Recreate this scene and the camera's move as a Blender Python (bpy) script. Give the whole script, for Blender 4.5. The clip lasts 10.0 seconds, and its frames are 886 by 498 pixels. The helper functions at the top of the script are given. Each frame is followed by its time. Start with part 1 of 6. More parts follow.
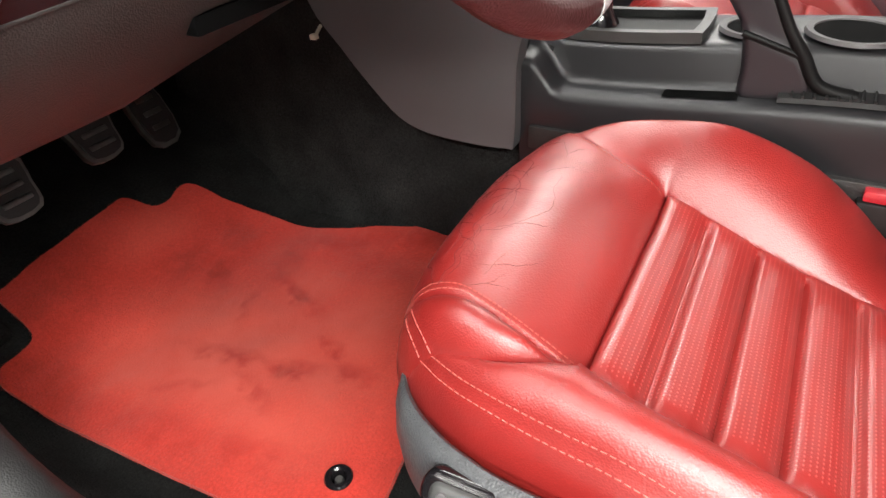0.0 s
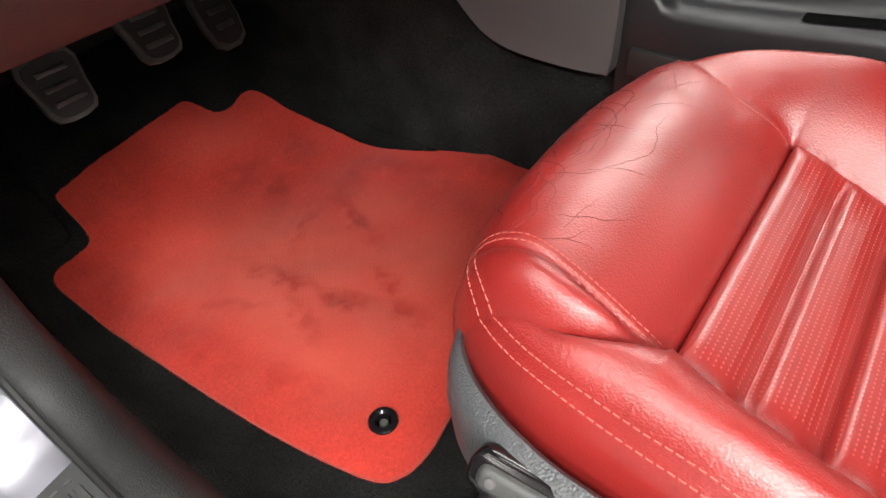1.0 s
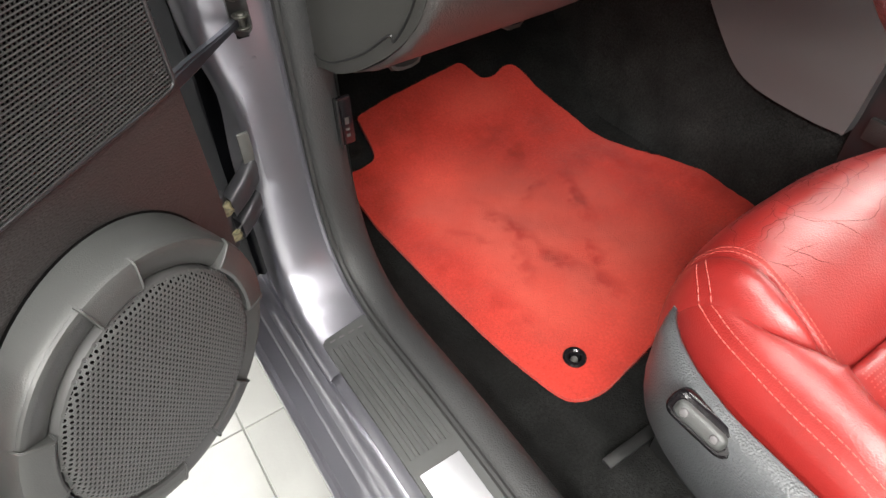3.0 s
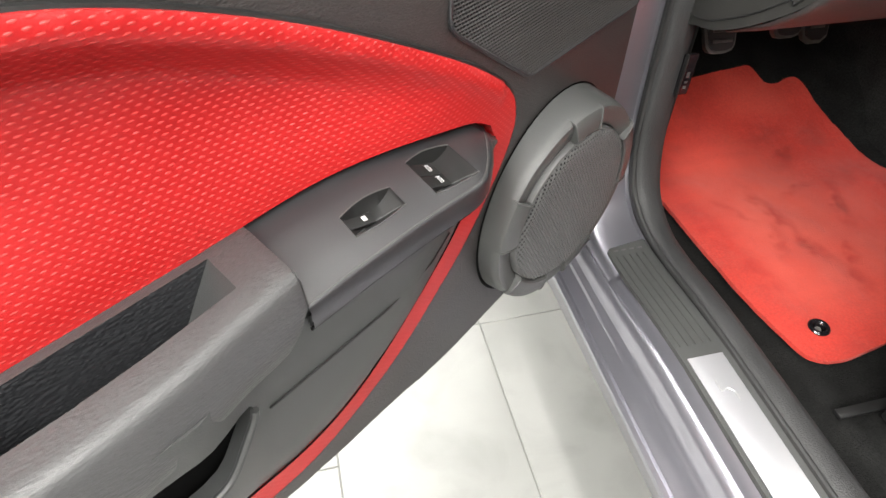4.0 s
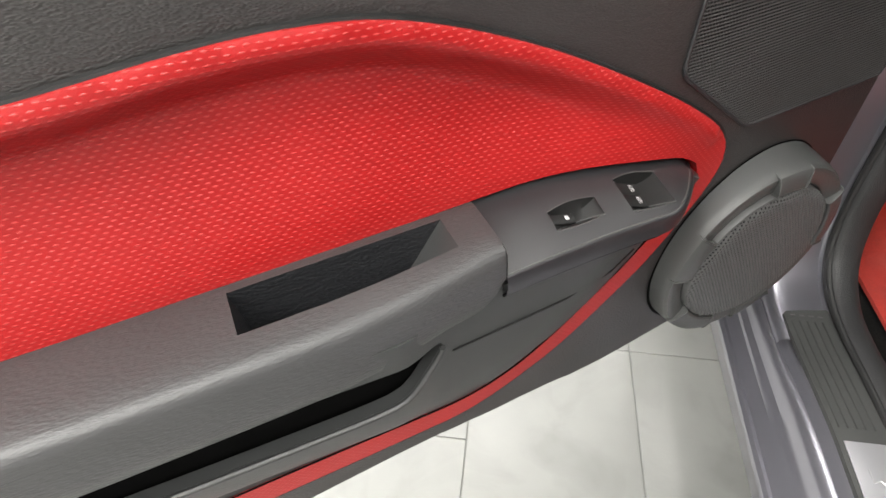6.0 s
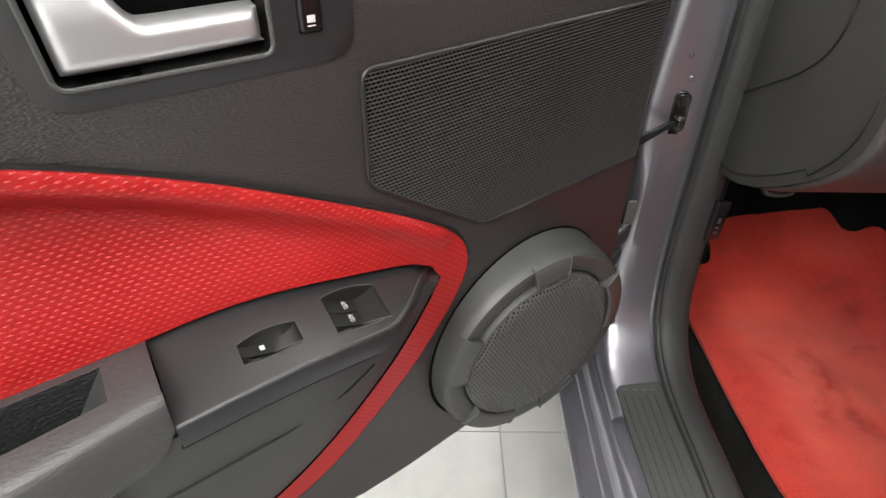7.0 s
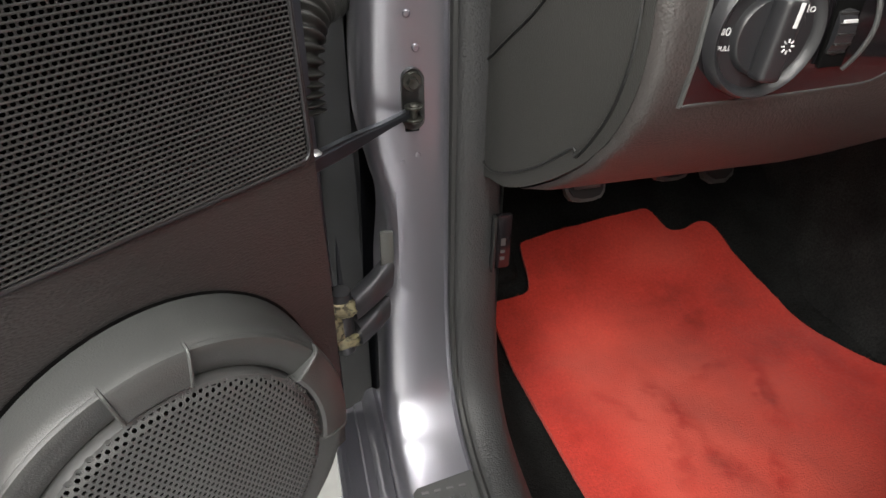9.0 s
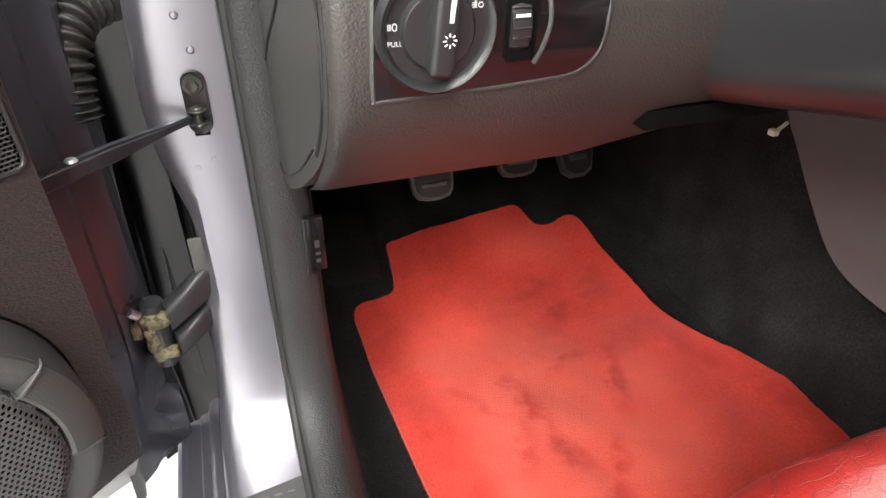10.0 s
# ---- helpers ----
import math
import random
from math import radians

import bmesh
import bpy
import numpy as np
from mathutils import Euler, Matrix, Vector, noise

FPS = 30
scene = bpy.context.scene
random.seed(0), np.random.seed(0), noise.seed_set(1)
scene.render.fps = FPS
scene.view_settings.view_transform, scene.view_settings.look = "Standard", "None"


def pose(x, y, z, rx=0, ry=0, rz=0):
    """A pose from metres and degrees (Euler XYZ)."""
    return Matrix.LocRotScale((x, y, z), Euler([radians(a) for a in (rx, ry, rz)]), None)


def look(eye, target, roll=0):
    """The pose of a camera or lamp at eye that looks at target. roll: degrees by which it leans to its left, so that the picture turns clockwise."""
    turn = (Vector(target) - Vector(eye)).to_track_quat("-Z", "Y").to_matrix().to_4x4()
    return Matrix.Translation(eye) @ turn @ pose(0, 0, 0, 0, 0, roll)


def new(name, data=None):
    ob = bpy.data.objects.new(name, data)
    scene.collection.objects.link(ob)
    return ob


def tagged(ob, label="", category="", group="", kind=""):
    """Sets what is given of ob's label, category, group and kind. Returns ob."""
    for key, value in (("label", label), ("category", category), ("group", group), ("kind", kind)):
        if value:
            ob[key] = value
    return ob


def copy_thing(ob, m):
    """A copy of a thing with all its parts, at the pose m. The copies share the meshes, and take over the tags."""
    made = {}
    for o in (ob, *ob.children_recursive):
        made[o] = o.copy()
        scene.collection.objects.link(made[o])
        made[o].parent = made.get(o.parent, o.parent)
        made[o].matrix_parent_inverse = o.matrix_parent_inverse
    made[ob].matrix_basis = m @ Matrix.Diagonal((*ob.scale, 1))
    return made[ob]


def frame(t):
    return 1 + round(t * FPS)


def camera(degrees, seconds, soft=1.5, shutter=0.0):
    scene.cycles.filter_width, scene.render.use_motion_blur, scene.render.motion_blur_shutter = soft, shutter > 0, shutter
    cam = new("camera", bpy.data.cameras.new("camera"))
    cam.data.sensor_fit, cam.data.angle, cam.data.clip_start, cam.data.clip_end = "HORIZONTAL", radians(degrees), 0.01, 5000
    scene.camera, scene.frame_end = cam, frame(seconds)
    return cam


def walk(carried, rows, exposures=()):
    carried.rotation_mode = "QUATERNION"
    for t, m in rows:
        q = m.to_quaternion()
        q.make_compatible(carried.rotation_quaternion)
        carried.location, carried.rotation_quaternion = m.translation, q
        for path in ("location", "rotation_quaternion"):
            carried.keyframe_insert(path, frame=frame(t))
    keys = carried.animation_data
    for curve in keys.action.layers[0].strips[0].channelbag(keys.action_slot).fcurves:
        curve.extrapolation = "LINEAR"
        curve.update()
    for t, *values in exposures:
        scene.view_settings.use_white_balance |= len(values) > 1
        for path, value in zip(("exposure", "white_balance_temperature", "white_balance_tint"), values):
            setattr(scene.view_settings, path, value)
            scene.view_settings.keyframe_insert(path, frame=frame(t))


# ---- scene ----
cam = camera(71.0, 10.0)
PATH = [
    (0, (0.074, -0.004, 1.03), (1.448, 0.831, -0.159), -4.4),
    (0.5, (0.103, 0.012, 0.992), (1.304, 0.918, -0.326), -5.2),
    (1, (0.14, 0.04, 0.993), (1.254, 0.978, -0.379), -5.2),
    (1.5, (0.164, 0.075, 0.98), (1.194, 1.068, -0.418), -4.9),
    (2, (0.183, 0.081, 1.008), (1.13, 1.1, -0.429), -4.9),
    (2.2, (0.173, 0.078, 1.038), (1.101, 1.113, -0.4), -4.6),
    (3.4, (-0.223, -0.016, 1.167), (0.402, 1.23, -0.267), 1.3),
    (3.5, (-0.256, -0.028, 1.16), (0.332, 1.245, -0.266), 1.7),
    (4, (-0.403, -0.113, 1.179), (-0.041, 1.251, -0.238), 1.7),
    (4.3, (-0.477, -0.165, 1.199), (-0.245, 1.227, -0.217), 1.3),
    (4.5, (-0.513, -0.182, 1.211), (-0.36, 1.201, -0.225), 1.6),
    (4.7, (-0.543, -0.198, 1.207), (-0.453, 1.208, -0.212), 1.1),
    (5, (-0.578, -0.219, 1.22), (-0.579, 1.178, -0.212), 1.6),
    (5.2, (-0.592, -0.229, 1.222), (-0.654, 1.16, -0.216), 1.5),
    (6.3, (-0.345, -0.164, 1.23), (-0.494, 1.29, -0.135), 1.4),
    (6.4, (-0.315, -0.157, 1.229), (-0.44, 1.321, -0.112), 0.6),
    (6.5, (-0.288, -0.141, 1.229), (-0.378, 1.347, -0.104), 1.2),
    (7, (-0.24, -0.102, 1.237), (-0.204, 1.455, -0.017), 1.4),
    (7.2, (-0.212, -0.095, 1.248), (-0.151, 1.487, 0.026), 1.3),
    (7.5, (-0.169, -0.078, 1.242), (-0.043, 1.542, 0.076), 1.4),
    (8, (-0.12, -0.06, 1.22), (0.101, 1.57, 0.081), 1.2),
    (8.5, (-0.094, 0.015, 1.157), (0.197, 1.635, 0.021), 1.1),
    (9, (-0.014, 0.117, 1.069), (0.41, 1.713, -0.059), 0.6),
    (9.5, (0.065, 0.117, 1.069), (0.591, 1.683, -0.059), 1.0),
    (10, (0.136, 0.071, 1.068), (0.708, 1.627, -0.051), 1.1),
]
walk(cam, [(t, look(eye, target, roll)) for t, eye, target, roll in PATH], [(0.0, 0.25), (1.0, 0.1), (2.2, -0.1), (3.4, 0.55), (4.0, 0.35), (5.0, 0.15), (5.6, -0.05), (6.5, -0.28), (7.5, -0.2), (8.0, -0.1), (9.0, 0.0), (9.5, 0.4), (10.0, 0.78)])

# ---- light: a bright workshop hall, assumed ceiling panels out of view, the car's unseen roof ----
world = bpy.data.worlds.new("hall_air")
scene.world = world
world.use_nodes = True
world.node_tree.nodes["Background"].inputs[0].default_value = (0.9, 0.95, 1.0, 1)
world.node_tree.nodes["Background"].inputs[1].default_value = 0.12


def lamp(x, y, z, sx, sy, power, colour=(1.0, 0.982, 0.935)):
    data = bpy.data.lights.new("assumed_lamp", "AREA")
    data.shape, data.size, data.size_y, data.energy, data.color = "RECTANGLE", sx, sy, power, colour
    ob = new("assumed_lamp", data)
    ob.matrix_world = pose(x, y, z)
    return ob


# unseen lamp rows, each placed and powered to balance brightness
LAMPS = [(-2.60, -1.9, 265), (-2.60, 1.6, 90), (-1.35, -1.9, 135), (-1.35, 1.6, 85), (-0.12, -1.9, 100), (-0.12, 1.6, 60), (0.95, -1.9, 16), (0.95, 1.6, 12),
         (2.00, -1.9, 18), (2.00, 1.6, 26), (3.1, -1.9, 22), (3.1, 1.6, 75), (4.3, -1.9, 34), (4.3, 1.6, 110)]
for lx, ly, power in LAMPS:
    lamp(lx, ly, 3.08, 0.24, 2.8, power)



# ---- materials ----
def material(name, colour, rough=0.5, rvary=0.05, metal=0.0, vary=0.15, grain=0.0, size=900.0, soft=4.0, coat=0.0, spec=0.5, stretch=(1, 1, 1), cells=False, stain=None, sheen=0.0, fleck=None, haze=0.25):
    """A surface with colour drift at a large scale and grain relief at a small one."""
    m = bpy.data.materials.new(name)
    m.use_nodes = True
    t = m.node_tree
    n, link = t.nodes, t.links.new
    b = n["Principled BSDF"]
    b.inputs["Roughness"].default_value, b.inputs["Metallic"].default_value = rough, metal
    b.inputs["Coat Weight"].default_value, b.inputs["Specular IOR Level"].default_value = coat, spec
    b.inputs["Coat Roughness"].default_value = haze
    b.inputs["Sheen Weight"].default_value = sheen
    where = n.new("ShaderNodeTexCoord")
    big = n.new("ShaderNodeTexNoise")
    big.inputs["Scale"].default_value, big.inputs["Detail"].default_value = soft, 5
    link(where.outputs["Object"], big.inputs["Vector"])
    ramp = n.new("ShaderNodeMapRange")
    ramp.inputs[1].default_value, ramp.inputs[2].default_value = 0.3, 0.7
    ramp.inputs[3].default_value, ramp.inputs[4].default_value = 1 - vary, 1 + vary
    link(big.outputs["Fac"], ramp.inputs[0])
    mix = n.new("ShaderNodeMix")
    mix.data_type, mix.blend_type = "RGBA", "MULTIPLY"
    mix.inputs[0].default_value = 1
    mix.inputs[6].default_value = (*colour, 1)
    link(ramp.outputs[0], mix.inputs[7])
    out = mix.outputs[2]
    if fleck:
        tuft = n.new("ShaderNodeTexNoise")
        tuft.inputs["Scale"].default_value, tuft.inputs["Detail"].default_value, tuft.inputs["Roughness"].default_value = fleck[0], 4, 0.7
        link(where.outputs["Object"], tuft.inputs["Vector"])
        wide = n.new("ShaderNodeMapRange")
        wide.inputs[1].default_value, wide.inputs[2].default_value = 0.3, 0.7
        wide.inputs[3].default_value, wide.inputs[4].default_value = 1 - fleck[1], 1 + fleck[1]
        link(tuft.outputs["Fac"], wide.inputs[0])
        both = n.new("ShaderNodeMix")
        both.data_type, both.blend_type = "RGBA", "MULTIPLY"
        both.inputs[0].default_value = 1
        link(out, both.inputs[6])
        link(wide.outputs[0], both.inputs[7])
        out = both.outputs[2]
    if stain:
        dirt = n.new("ShaderNodeTexNoise")
        dirt.inputs["Scale"].default_value, dirt.inputs["Detail"].default_value, dirt.inputs["Distortion"].default_value = stain[1], 6, 0.8
        link(where.outputs["Object"], dirt.inputs["Vector"])
        cut = n.new("ShaderNodeMapRange")
        cut.inputs[1].default_value, cut.inputs[2].default_value, cut.inputs[4].default_value = stain[2], stain[3], stain[4]
        link(dirt.outputs["Fac"], cut.inputs[0])
        over = n.new("ShaderNodeMix")
        over.data_type = "RGBA"
        link(cut.outputs[0], over.inputs[0])
        link(out, over.inputs[6])
        over.inputs[7].default_value = (*stain[0], 1)
        out = over.outputs[2]
    link(out, b.inputs["Base Color"])
    rr = n.new("ShaderNodeMapRange")
    rr.inputs[1].default_value, rr.inputs[2].default_value = 0.3, 0.7
    rr.inputs[3].default_value, rr.inputs[4].default_value = max(0.02, rough - rvary), min(1, rough + rvary)
    link(big.outputs["Fac"], rr.inputs[0])
    link(rr.outputs[0], b.inputs["Roughness"])
    if grain:
        scale = n.new("ShaderNodeMapping")
        scale.inputs["Scale"].default_value = stretch
        link(where.outputs["Object"], scale.inputs["Vector"])
        if cells:
            fine = n.new("ShaderNodeTexVoronoi")
            fine.feature = "SMOOTH_F1"
            fine.inputs["Smoothness"].default_value = 0.6
            height = fine.outputs["Distance"]
        else:
            fine = n.new("ShaderNodeTexNoise")
            fine.inputs["Detail"].default_value = 3
            height = fine.outputs["Fac"]
        fine.inputs["Scale"].default_value = size
        link(scale.outputs[0], fine.inputs["Vector"])
        bump = n.new("ShaderNodeBump")
        bump.inputs["Strength"].default_value, bump.inputs["Distance"].default_value = grain, 0.002
        bump.invert = cells
        link(height, bump.inputs["Height"])
        link(bump.outputs[0], b.inputs["Normal"])
    return m


def dotted(m, axes, pitch, size, colour, much, relief=0.4, only=None):
    """Rows of small dashes, every second row set over by half a step, laid into a material."""
    t = m.node_tree
    n, link = t.nodes, t.links.new

    def calc(op, a, b=None, c=None):
        q = n.new("ShaderNodeMath")
        q.operation = op
        for k, v in enumerate((a, b, c)):
            if v is not None:
                if isinstance(v, (int, float)):
                    q.inputs[k].default_value = v
                else:
                    link(v, q.inputs[k])
        return q.outputs[0]
    where = n.new("ShaderNodeTexCoord")
    split = n.new("ShaderNodeSeparateXYZ")
    link(where.outputs["Object"], split.inputs[0])
    b = calc("DIVIDE", split.outputs[axes[1]], pitch[1])
    row = calc("MODULO", calc("FLOOR", calc("ADD", b, 1000.0)), 2.0)
    a = calc("ADD", calc("DIVIDE", split.outputs[axes[0]], pitch[0]), calc("MULTIPLY", row, 0.5))
    fa = calc("DIVIDE", calc("SUBTRACT", calc("FRACT", calc("ADD", a, 1000.0)), 0.5), size[0])
    fb = calc("DIVIDE", calc("SUBTRACT", calc("FRACT", calc("ADD", b, 1000.0)), 0.5), size[1])
    d = calc("SQRT", calc("ADD", calc("MULTIPLY", fa, fa), calc("MULTIPLY", fb, fb)))
    spot = calc("MULTIPLY", calc("SMOOTH_MIN", calc("MAXIMUM", calc("SUBTRACT", 1.35, d), 0.0), 1.0, 0.3), much)
    if only:
        spot = calc("MULTIPLY", spot, calc("LESS_THAN", calc("ABSOLUTE", split.outputs[0]), only[0]))
        spot = calc("MULTIPLY", spot, calc("LESS_THAN", split.outputs[1], only[1]))
    base = n["Principled BSDF"].inputs["Base Color"]
    over = n.new("ShaderNodeMix")
    over.data_type = "RGBA"
    link(spot, over.inputs[0])
    link(base.links[0].from_socket, over.inputs[6])
    over.inputs[7].default_value = (*colour, 1)
    link(over.outputs[2], base)
    bump = n.new("ShaderNodeBump")
    bump.inputs["Strength"].default_value, bump.inputs["Distance"].default_value = relief, 0.001
    link(spot, bump.inputs["Height"])
    nor = n["Principled BSDF"].inputs["Normal"]
    if nor.links:
        link(nor.links[0].from_socket, bump.inputs["Normal"])
    link(bump.outputs[0], nor)


def smudged_and_shaded(m, colour, spots, fine_scale=34, wander=0.06, soft=(1.7, 0.1), worn=0.45):
    """Worn smudges and painted shade with shapes of their own: (x, y, long, wide, turn, strength)."""
    t = m.node_tree
    n, link = t.nodes, t.links.new
    base = n["Principled BSDF"].inputs["Base Color"]
    where = n.new("ShaderNodeTexCoord")
    wob = n.new("ShaderNodeTexNoise")
    wob.inputs["Scale"].default_value, wob.inputs["Detail"].default_value = fine_scale, 6
    link(where.outputs["Object"], wob.inputs["Vector"])
    push = n.new("ShaderNodeVectorMath")
    push.operation = "MULTIPLY_ADD"
    push.inputs[1].default_value = (wander, wander, 0)
    link(wob.outputs["Color"], push.inputs[0])
    link(where.outputs["Object"], push.inputs[2])
    total = None
    for x, y, long, wide, turn, much in spots:
        place = n.new("ShaderNodeMapping")
        place.vector_type = "TEXTURE"
        place.inputs["Location"].default_value = (x + wander / 2, y + wander / 2, 0.36)
        place.inputs["Rotation"].default_value = (0, 0, radians(turn))
        place.inputs["Scale"].default_value = (long, wide, 1)
        link(push.outputs[0], place.inputs["Vector"])
        far = n.new("ShaderNodeVectorMath")
        far.operation = "LENGTH"
        link(place.outputs[0], far.inputs[0])
        cut = n.new("ShaderNodeMapRange")
        cut.interpolation_type = "SMOOTHSTEP"
        cut.inputs[1].default_value, cut.inputs[2].default_value = soft
        cut.inputs[3].default_value, cut.inputs[4].default_value = 0.0, much
        link(far.outputs["Value"], cut.inputs[0])
        if total is None:
            total = cut.outputs[0]
        else:
            more = n.new("ShaderNodeMath")
            more.operation = "MAXIMUM"
            link(total, more.inputs[0])
            link(cut.outputs[0], more.inputs[1])
            total = more.outputs[0]
    rub = n.new("ShaderNodeMath")
    rub.operation = "MULTIPLY"
    fine = n.new("ShaderNodeMapRange")
    fine.inputs[1].default_value, fine.inputs[2].default_value, fine.inputs[3].default_value = 0.40, 0.58, worn
    link(wob.outputs["Fac"], fine.inputs[0])
    link(total, rub.inputs[0])
    link(fine.outputs[0], rub.inputs[1])
    over = n.new("ShaderNodeMix")
    over.data_type = "RGBA"
    link(rub.outputs[0], over.inputs[0])
    link(base.links[0].from_socket, over.inputs[6])
    over.inputs[7].default_value = (*colour, 1)
    link(over.outputs[2], base)


RED = (0.262, 0.0150, 0.0130)
leather = material("red_leather", RED, 0.38, vary=0.14, grain=0.24, size=520, soft=9, cells=True, spec=0.6, coat=0.62, haze=0.34)
perf = material("perforated_red_leather", RED, 0.38, vary=0.10, grain=0.14, size=620, soft=9, cells=True, spec=0.6, coat=0.62, haze=0.32)
vinyl = material("woven_red_vinyl", (0.30, 0.0080, 0.0085), 0.42, vary=0.08, grain=0.12, size=900, soft=6, spec=0.40)
dotted(perf, (0, 1), (0.0046, 0.0050), (0.26, 0.16), (0.66, 0.14, 0.12), 0.60, 0.40, (0.150, 0.080))
dotted(vinyl, (0, 2), (0.0076, 0.0037), (0.25, 0.17), (0.54, 0.072, 0.064), 0.56, 0.6)
pile = material("red_carpet_pile", (0.42, 0.034, 0.023), 0.95, vary=0.10, grain=0.7, size=360, soft=13, sheen=0.15, spec=0.12, fleck=(230, 0.22),
                stain=((0.28, 0.018, 0.013), 8.0, 0.55, 0.76, 0.3))
smudged_and_shaded(pile, (0.52, 0.082, 0.057), [(0.500, 0.610, 0.120, 0.200, 0, 0.95), (0.440, 0.470, 0.080, 0.080, 0, 0.8), (0.610, 0.500, 0.100, 0.070, 0, 0.8), (0.420, 0.750, 0.070, 0.090, 0, 0.8), (0.620, 0.940, 0.080, 0.040, 0, 0.35), (0.660, 0.620, 0.060, 0.070, 0, 0.6)], 12, 0.05, (1.7, 0.3), 0.7)
smudged_and_shaded(pile, (0.30, 0.017, 0.012), [(0.645, 0.640, 0.062, 0.014, 68, 0.9), (0.486, 0.640, 0.070, 0.014, -80, 0.8), (0.508, 0.530, 0.045, 0.016, -70, 0.8), (0.537, 0.448, 0.016, 0.034, 0, 0.7), (0.336, 0.640, 0.026, 0.080, 8, 0.6), (0.365, 0.500, 0.024, 0.060, 15, 0.6), (0.590, 0.700, 0.040, 0.010, 15, 0.6),
                                    (0.80, 0.66, 0.020, 0.090, 20, 0.7), (0.87, 0.50, 0.025, 0.080, 10, 0.7), (0.565, 0.505, 0.035, 0.010, 70, 0.7), (0.450, 0.560, 0.012, 0.050, -20, 0.6), (0.41, 0.66, 0.010, 0.045, 30, 0.5)], 34, 0.050, (1.7, 0.15), 0.45)
# darkest smudges, plus shade painted into the pile at the pedal end
smudged_and_shaded(pile, (0.17, 0.014, 0.010), [(0.626, 0.800, 0.045, 0.020, 35, 0.6), (0.613, 0.860, 0.055, 0.035, 0, 0.45), (0.710, 0.715, 0.055, 0.028, 10, 0.4), (0.425, 0.930, 0.080, 0.060, 10, 0.4), (0.320, 0.820, 0.030, 0.090, 0, 0.35), (0.721, 0.850, 0.070, 0.030, 60, 0.35), (0.640, 0.625, 0.020, 0.008, 68, 0.5), (0.500, 0.545, 0.014, 0.012, 0, 0.4)], 30, 0.05, (1.7, 0.15), 0.5)
carpet = material("black_carpet", (0.016, 0.0158, 0.0155), 0.97, vary=0.35, grain=1.0, size=350, soft=14, spec=0.08, fleck=(260, 0.6))
card_m = material("dark_grained_plastic", (0.024, 0.0220, 0.0215), 0.40, vary=0.10, grain=0.34, size=430, soft=5, stretch=(0.8, 1, 1.9), spec=0.6, cells=True)
dash_m = material("brown_grey_dash_skin", (0.034, 0.0305, 0.029), 0.44, vary=0.08, grain=0.24, size=560, soft=5, cells=True)
cap_m = material("grey_dash_cap_plastic", (0.027, 0.0265, 0.0245), 0.44, vary=0.08, grain=0.16, size=800, soft=6, cells=True)
valance_m = material("dark_grained_valance", (0.068, 0.071, 0.075), 0.44, vary=0.08, grain=0.50, size=430, soft=6, cells=True)
plastic = material("dark_smooth_plastic", (0.017, 0.017, 0.0185), 0.34, vary=0.08, grain=0.08, size=1400, soft=5, spec=0.5)
grey = material("grey_trim_plastic", (0.044, 0.045, 0.044), 0.44, vary=0.08, grain=0.16, size=900, soft=6, spec=0.5)
side_m = material("smooth_console_grey", (0.085, 0.080, 0.082), 0.42, vary=0.06, grain=0.08, size=900, soft=4)
brake_m = material("dark_lilac_plastic", (0.022, 0.019, 0.022), 0.32, vary=0.1)
trim_m = material("dark_doorway_trim", (0.025, 0.025, 0.0255), 0.55, vary=0.1, grain=0.3, size=500, soft=6, cells=True, spec=0.4)
mould_m = material("dark_grey_moulding", (0.027, 0.028, 0.028), 0.42, vary=0.08, grain=0.14, size=900, soft=6, spec=0.5)
softgrey = material("grey_armrest_skin", (0.036, 0.0362, 0.037), 0.43, vary=0.06, grain=0.34, size=330, soft=6, stretch=(0.5, 1.5, 1.5), spec=0.55)
cup_m = material("black_grained_liner", (0.013, 0.0135, 0.015), 0.36, vary=0.08, grain=0.5, size=330, stretch=(0.7, 1, 1.4), cells=True, spec=0.6)
net_m = material("black_grille_plastic", (0.034, 0.033, 0.033), 0.45, vary=0.08, spec=0.5)
strap_m = material("blue_grey_strap_steel", (0.060, 0.064, 0.075), 0.32, metal=0.7, vary=0.2, soft=30)
boot_m = material("dusty_black_rubber", (0.018, 0.018, 0.016), 0.5, vary=0.3, soft=40, grain=0.2, size=400)
dark_steel = material("oily_dark_steel", (0.055, 0.055, 0.048), 0.35, metal=0.6, vary=0.35, soft=60)
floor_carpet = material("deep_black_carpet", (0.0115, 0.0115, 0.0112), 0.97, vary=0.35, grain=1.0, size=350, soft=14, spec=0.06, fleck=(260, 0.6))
# near-black base puts the shade behind the hinge into the metal's colour
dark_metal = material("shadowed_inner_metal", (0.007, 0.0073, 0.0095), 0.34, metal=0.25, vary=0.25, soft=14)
black = material("black_plastic", (0.010, 0.010, 0.010), 0.35, vary=0.2, grain=0.1, size=800, soft=8)
# near-black that stands in for the shade inside gaps and recesses
void = material("black_recess_shade", (0.003, 0.003, 0.003), 0.9, vary=0.2, spec=0.05)
rocker_m = material("dull_black_switch", (0.005, 0.005, 0.005), 0.5, vary=0.1, spec=0.2)
gloss = material("gloss_black", (0.008, 0.007, 0.008), 0.12, vary=0.1)
cloth = material("dark_speaker_cloth", (0.052, 0.052, 0.052), 0.5, vary=0.1)
rubber = material("black_rubber", (0.014, 0.014, 0.014), 0.6, vary=0.2, grain=0.2, size=500)
silver = material("silver_lilac_paint", (0.35, 0.346, 0.386), 0.31, metal=0.86, vary=0.02, rvary=0.012, soft=5, coat=0.3)
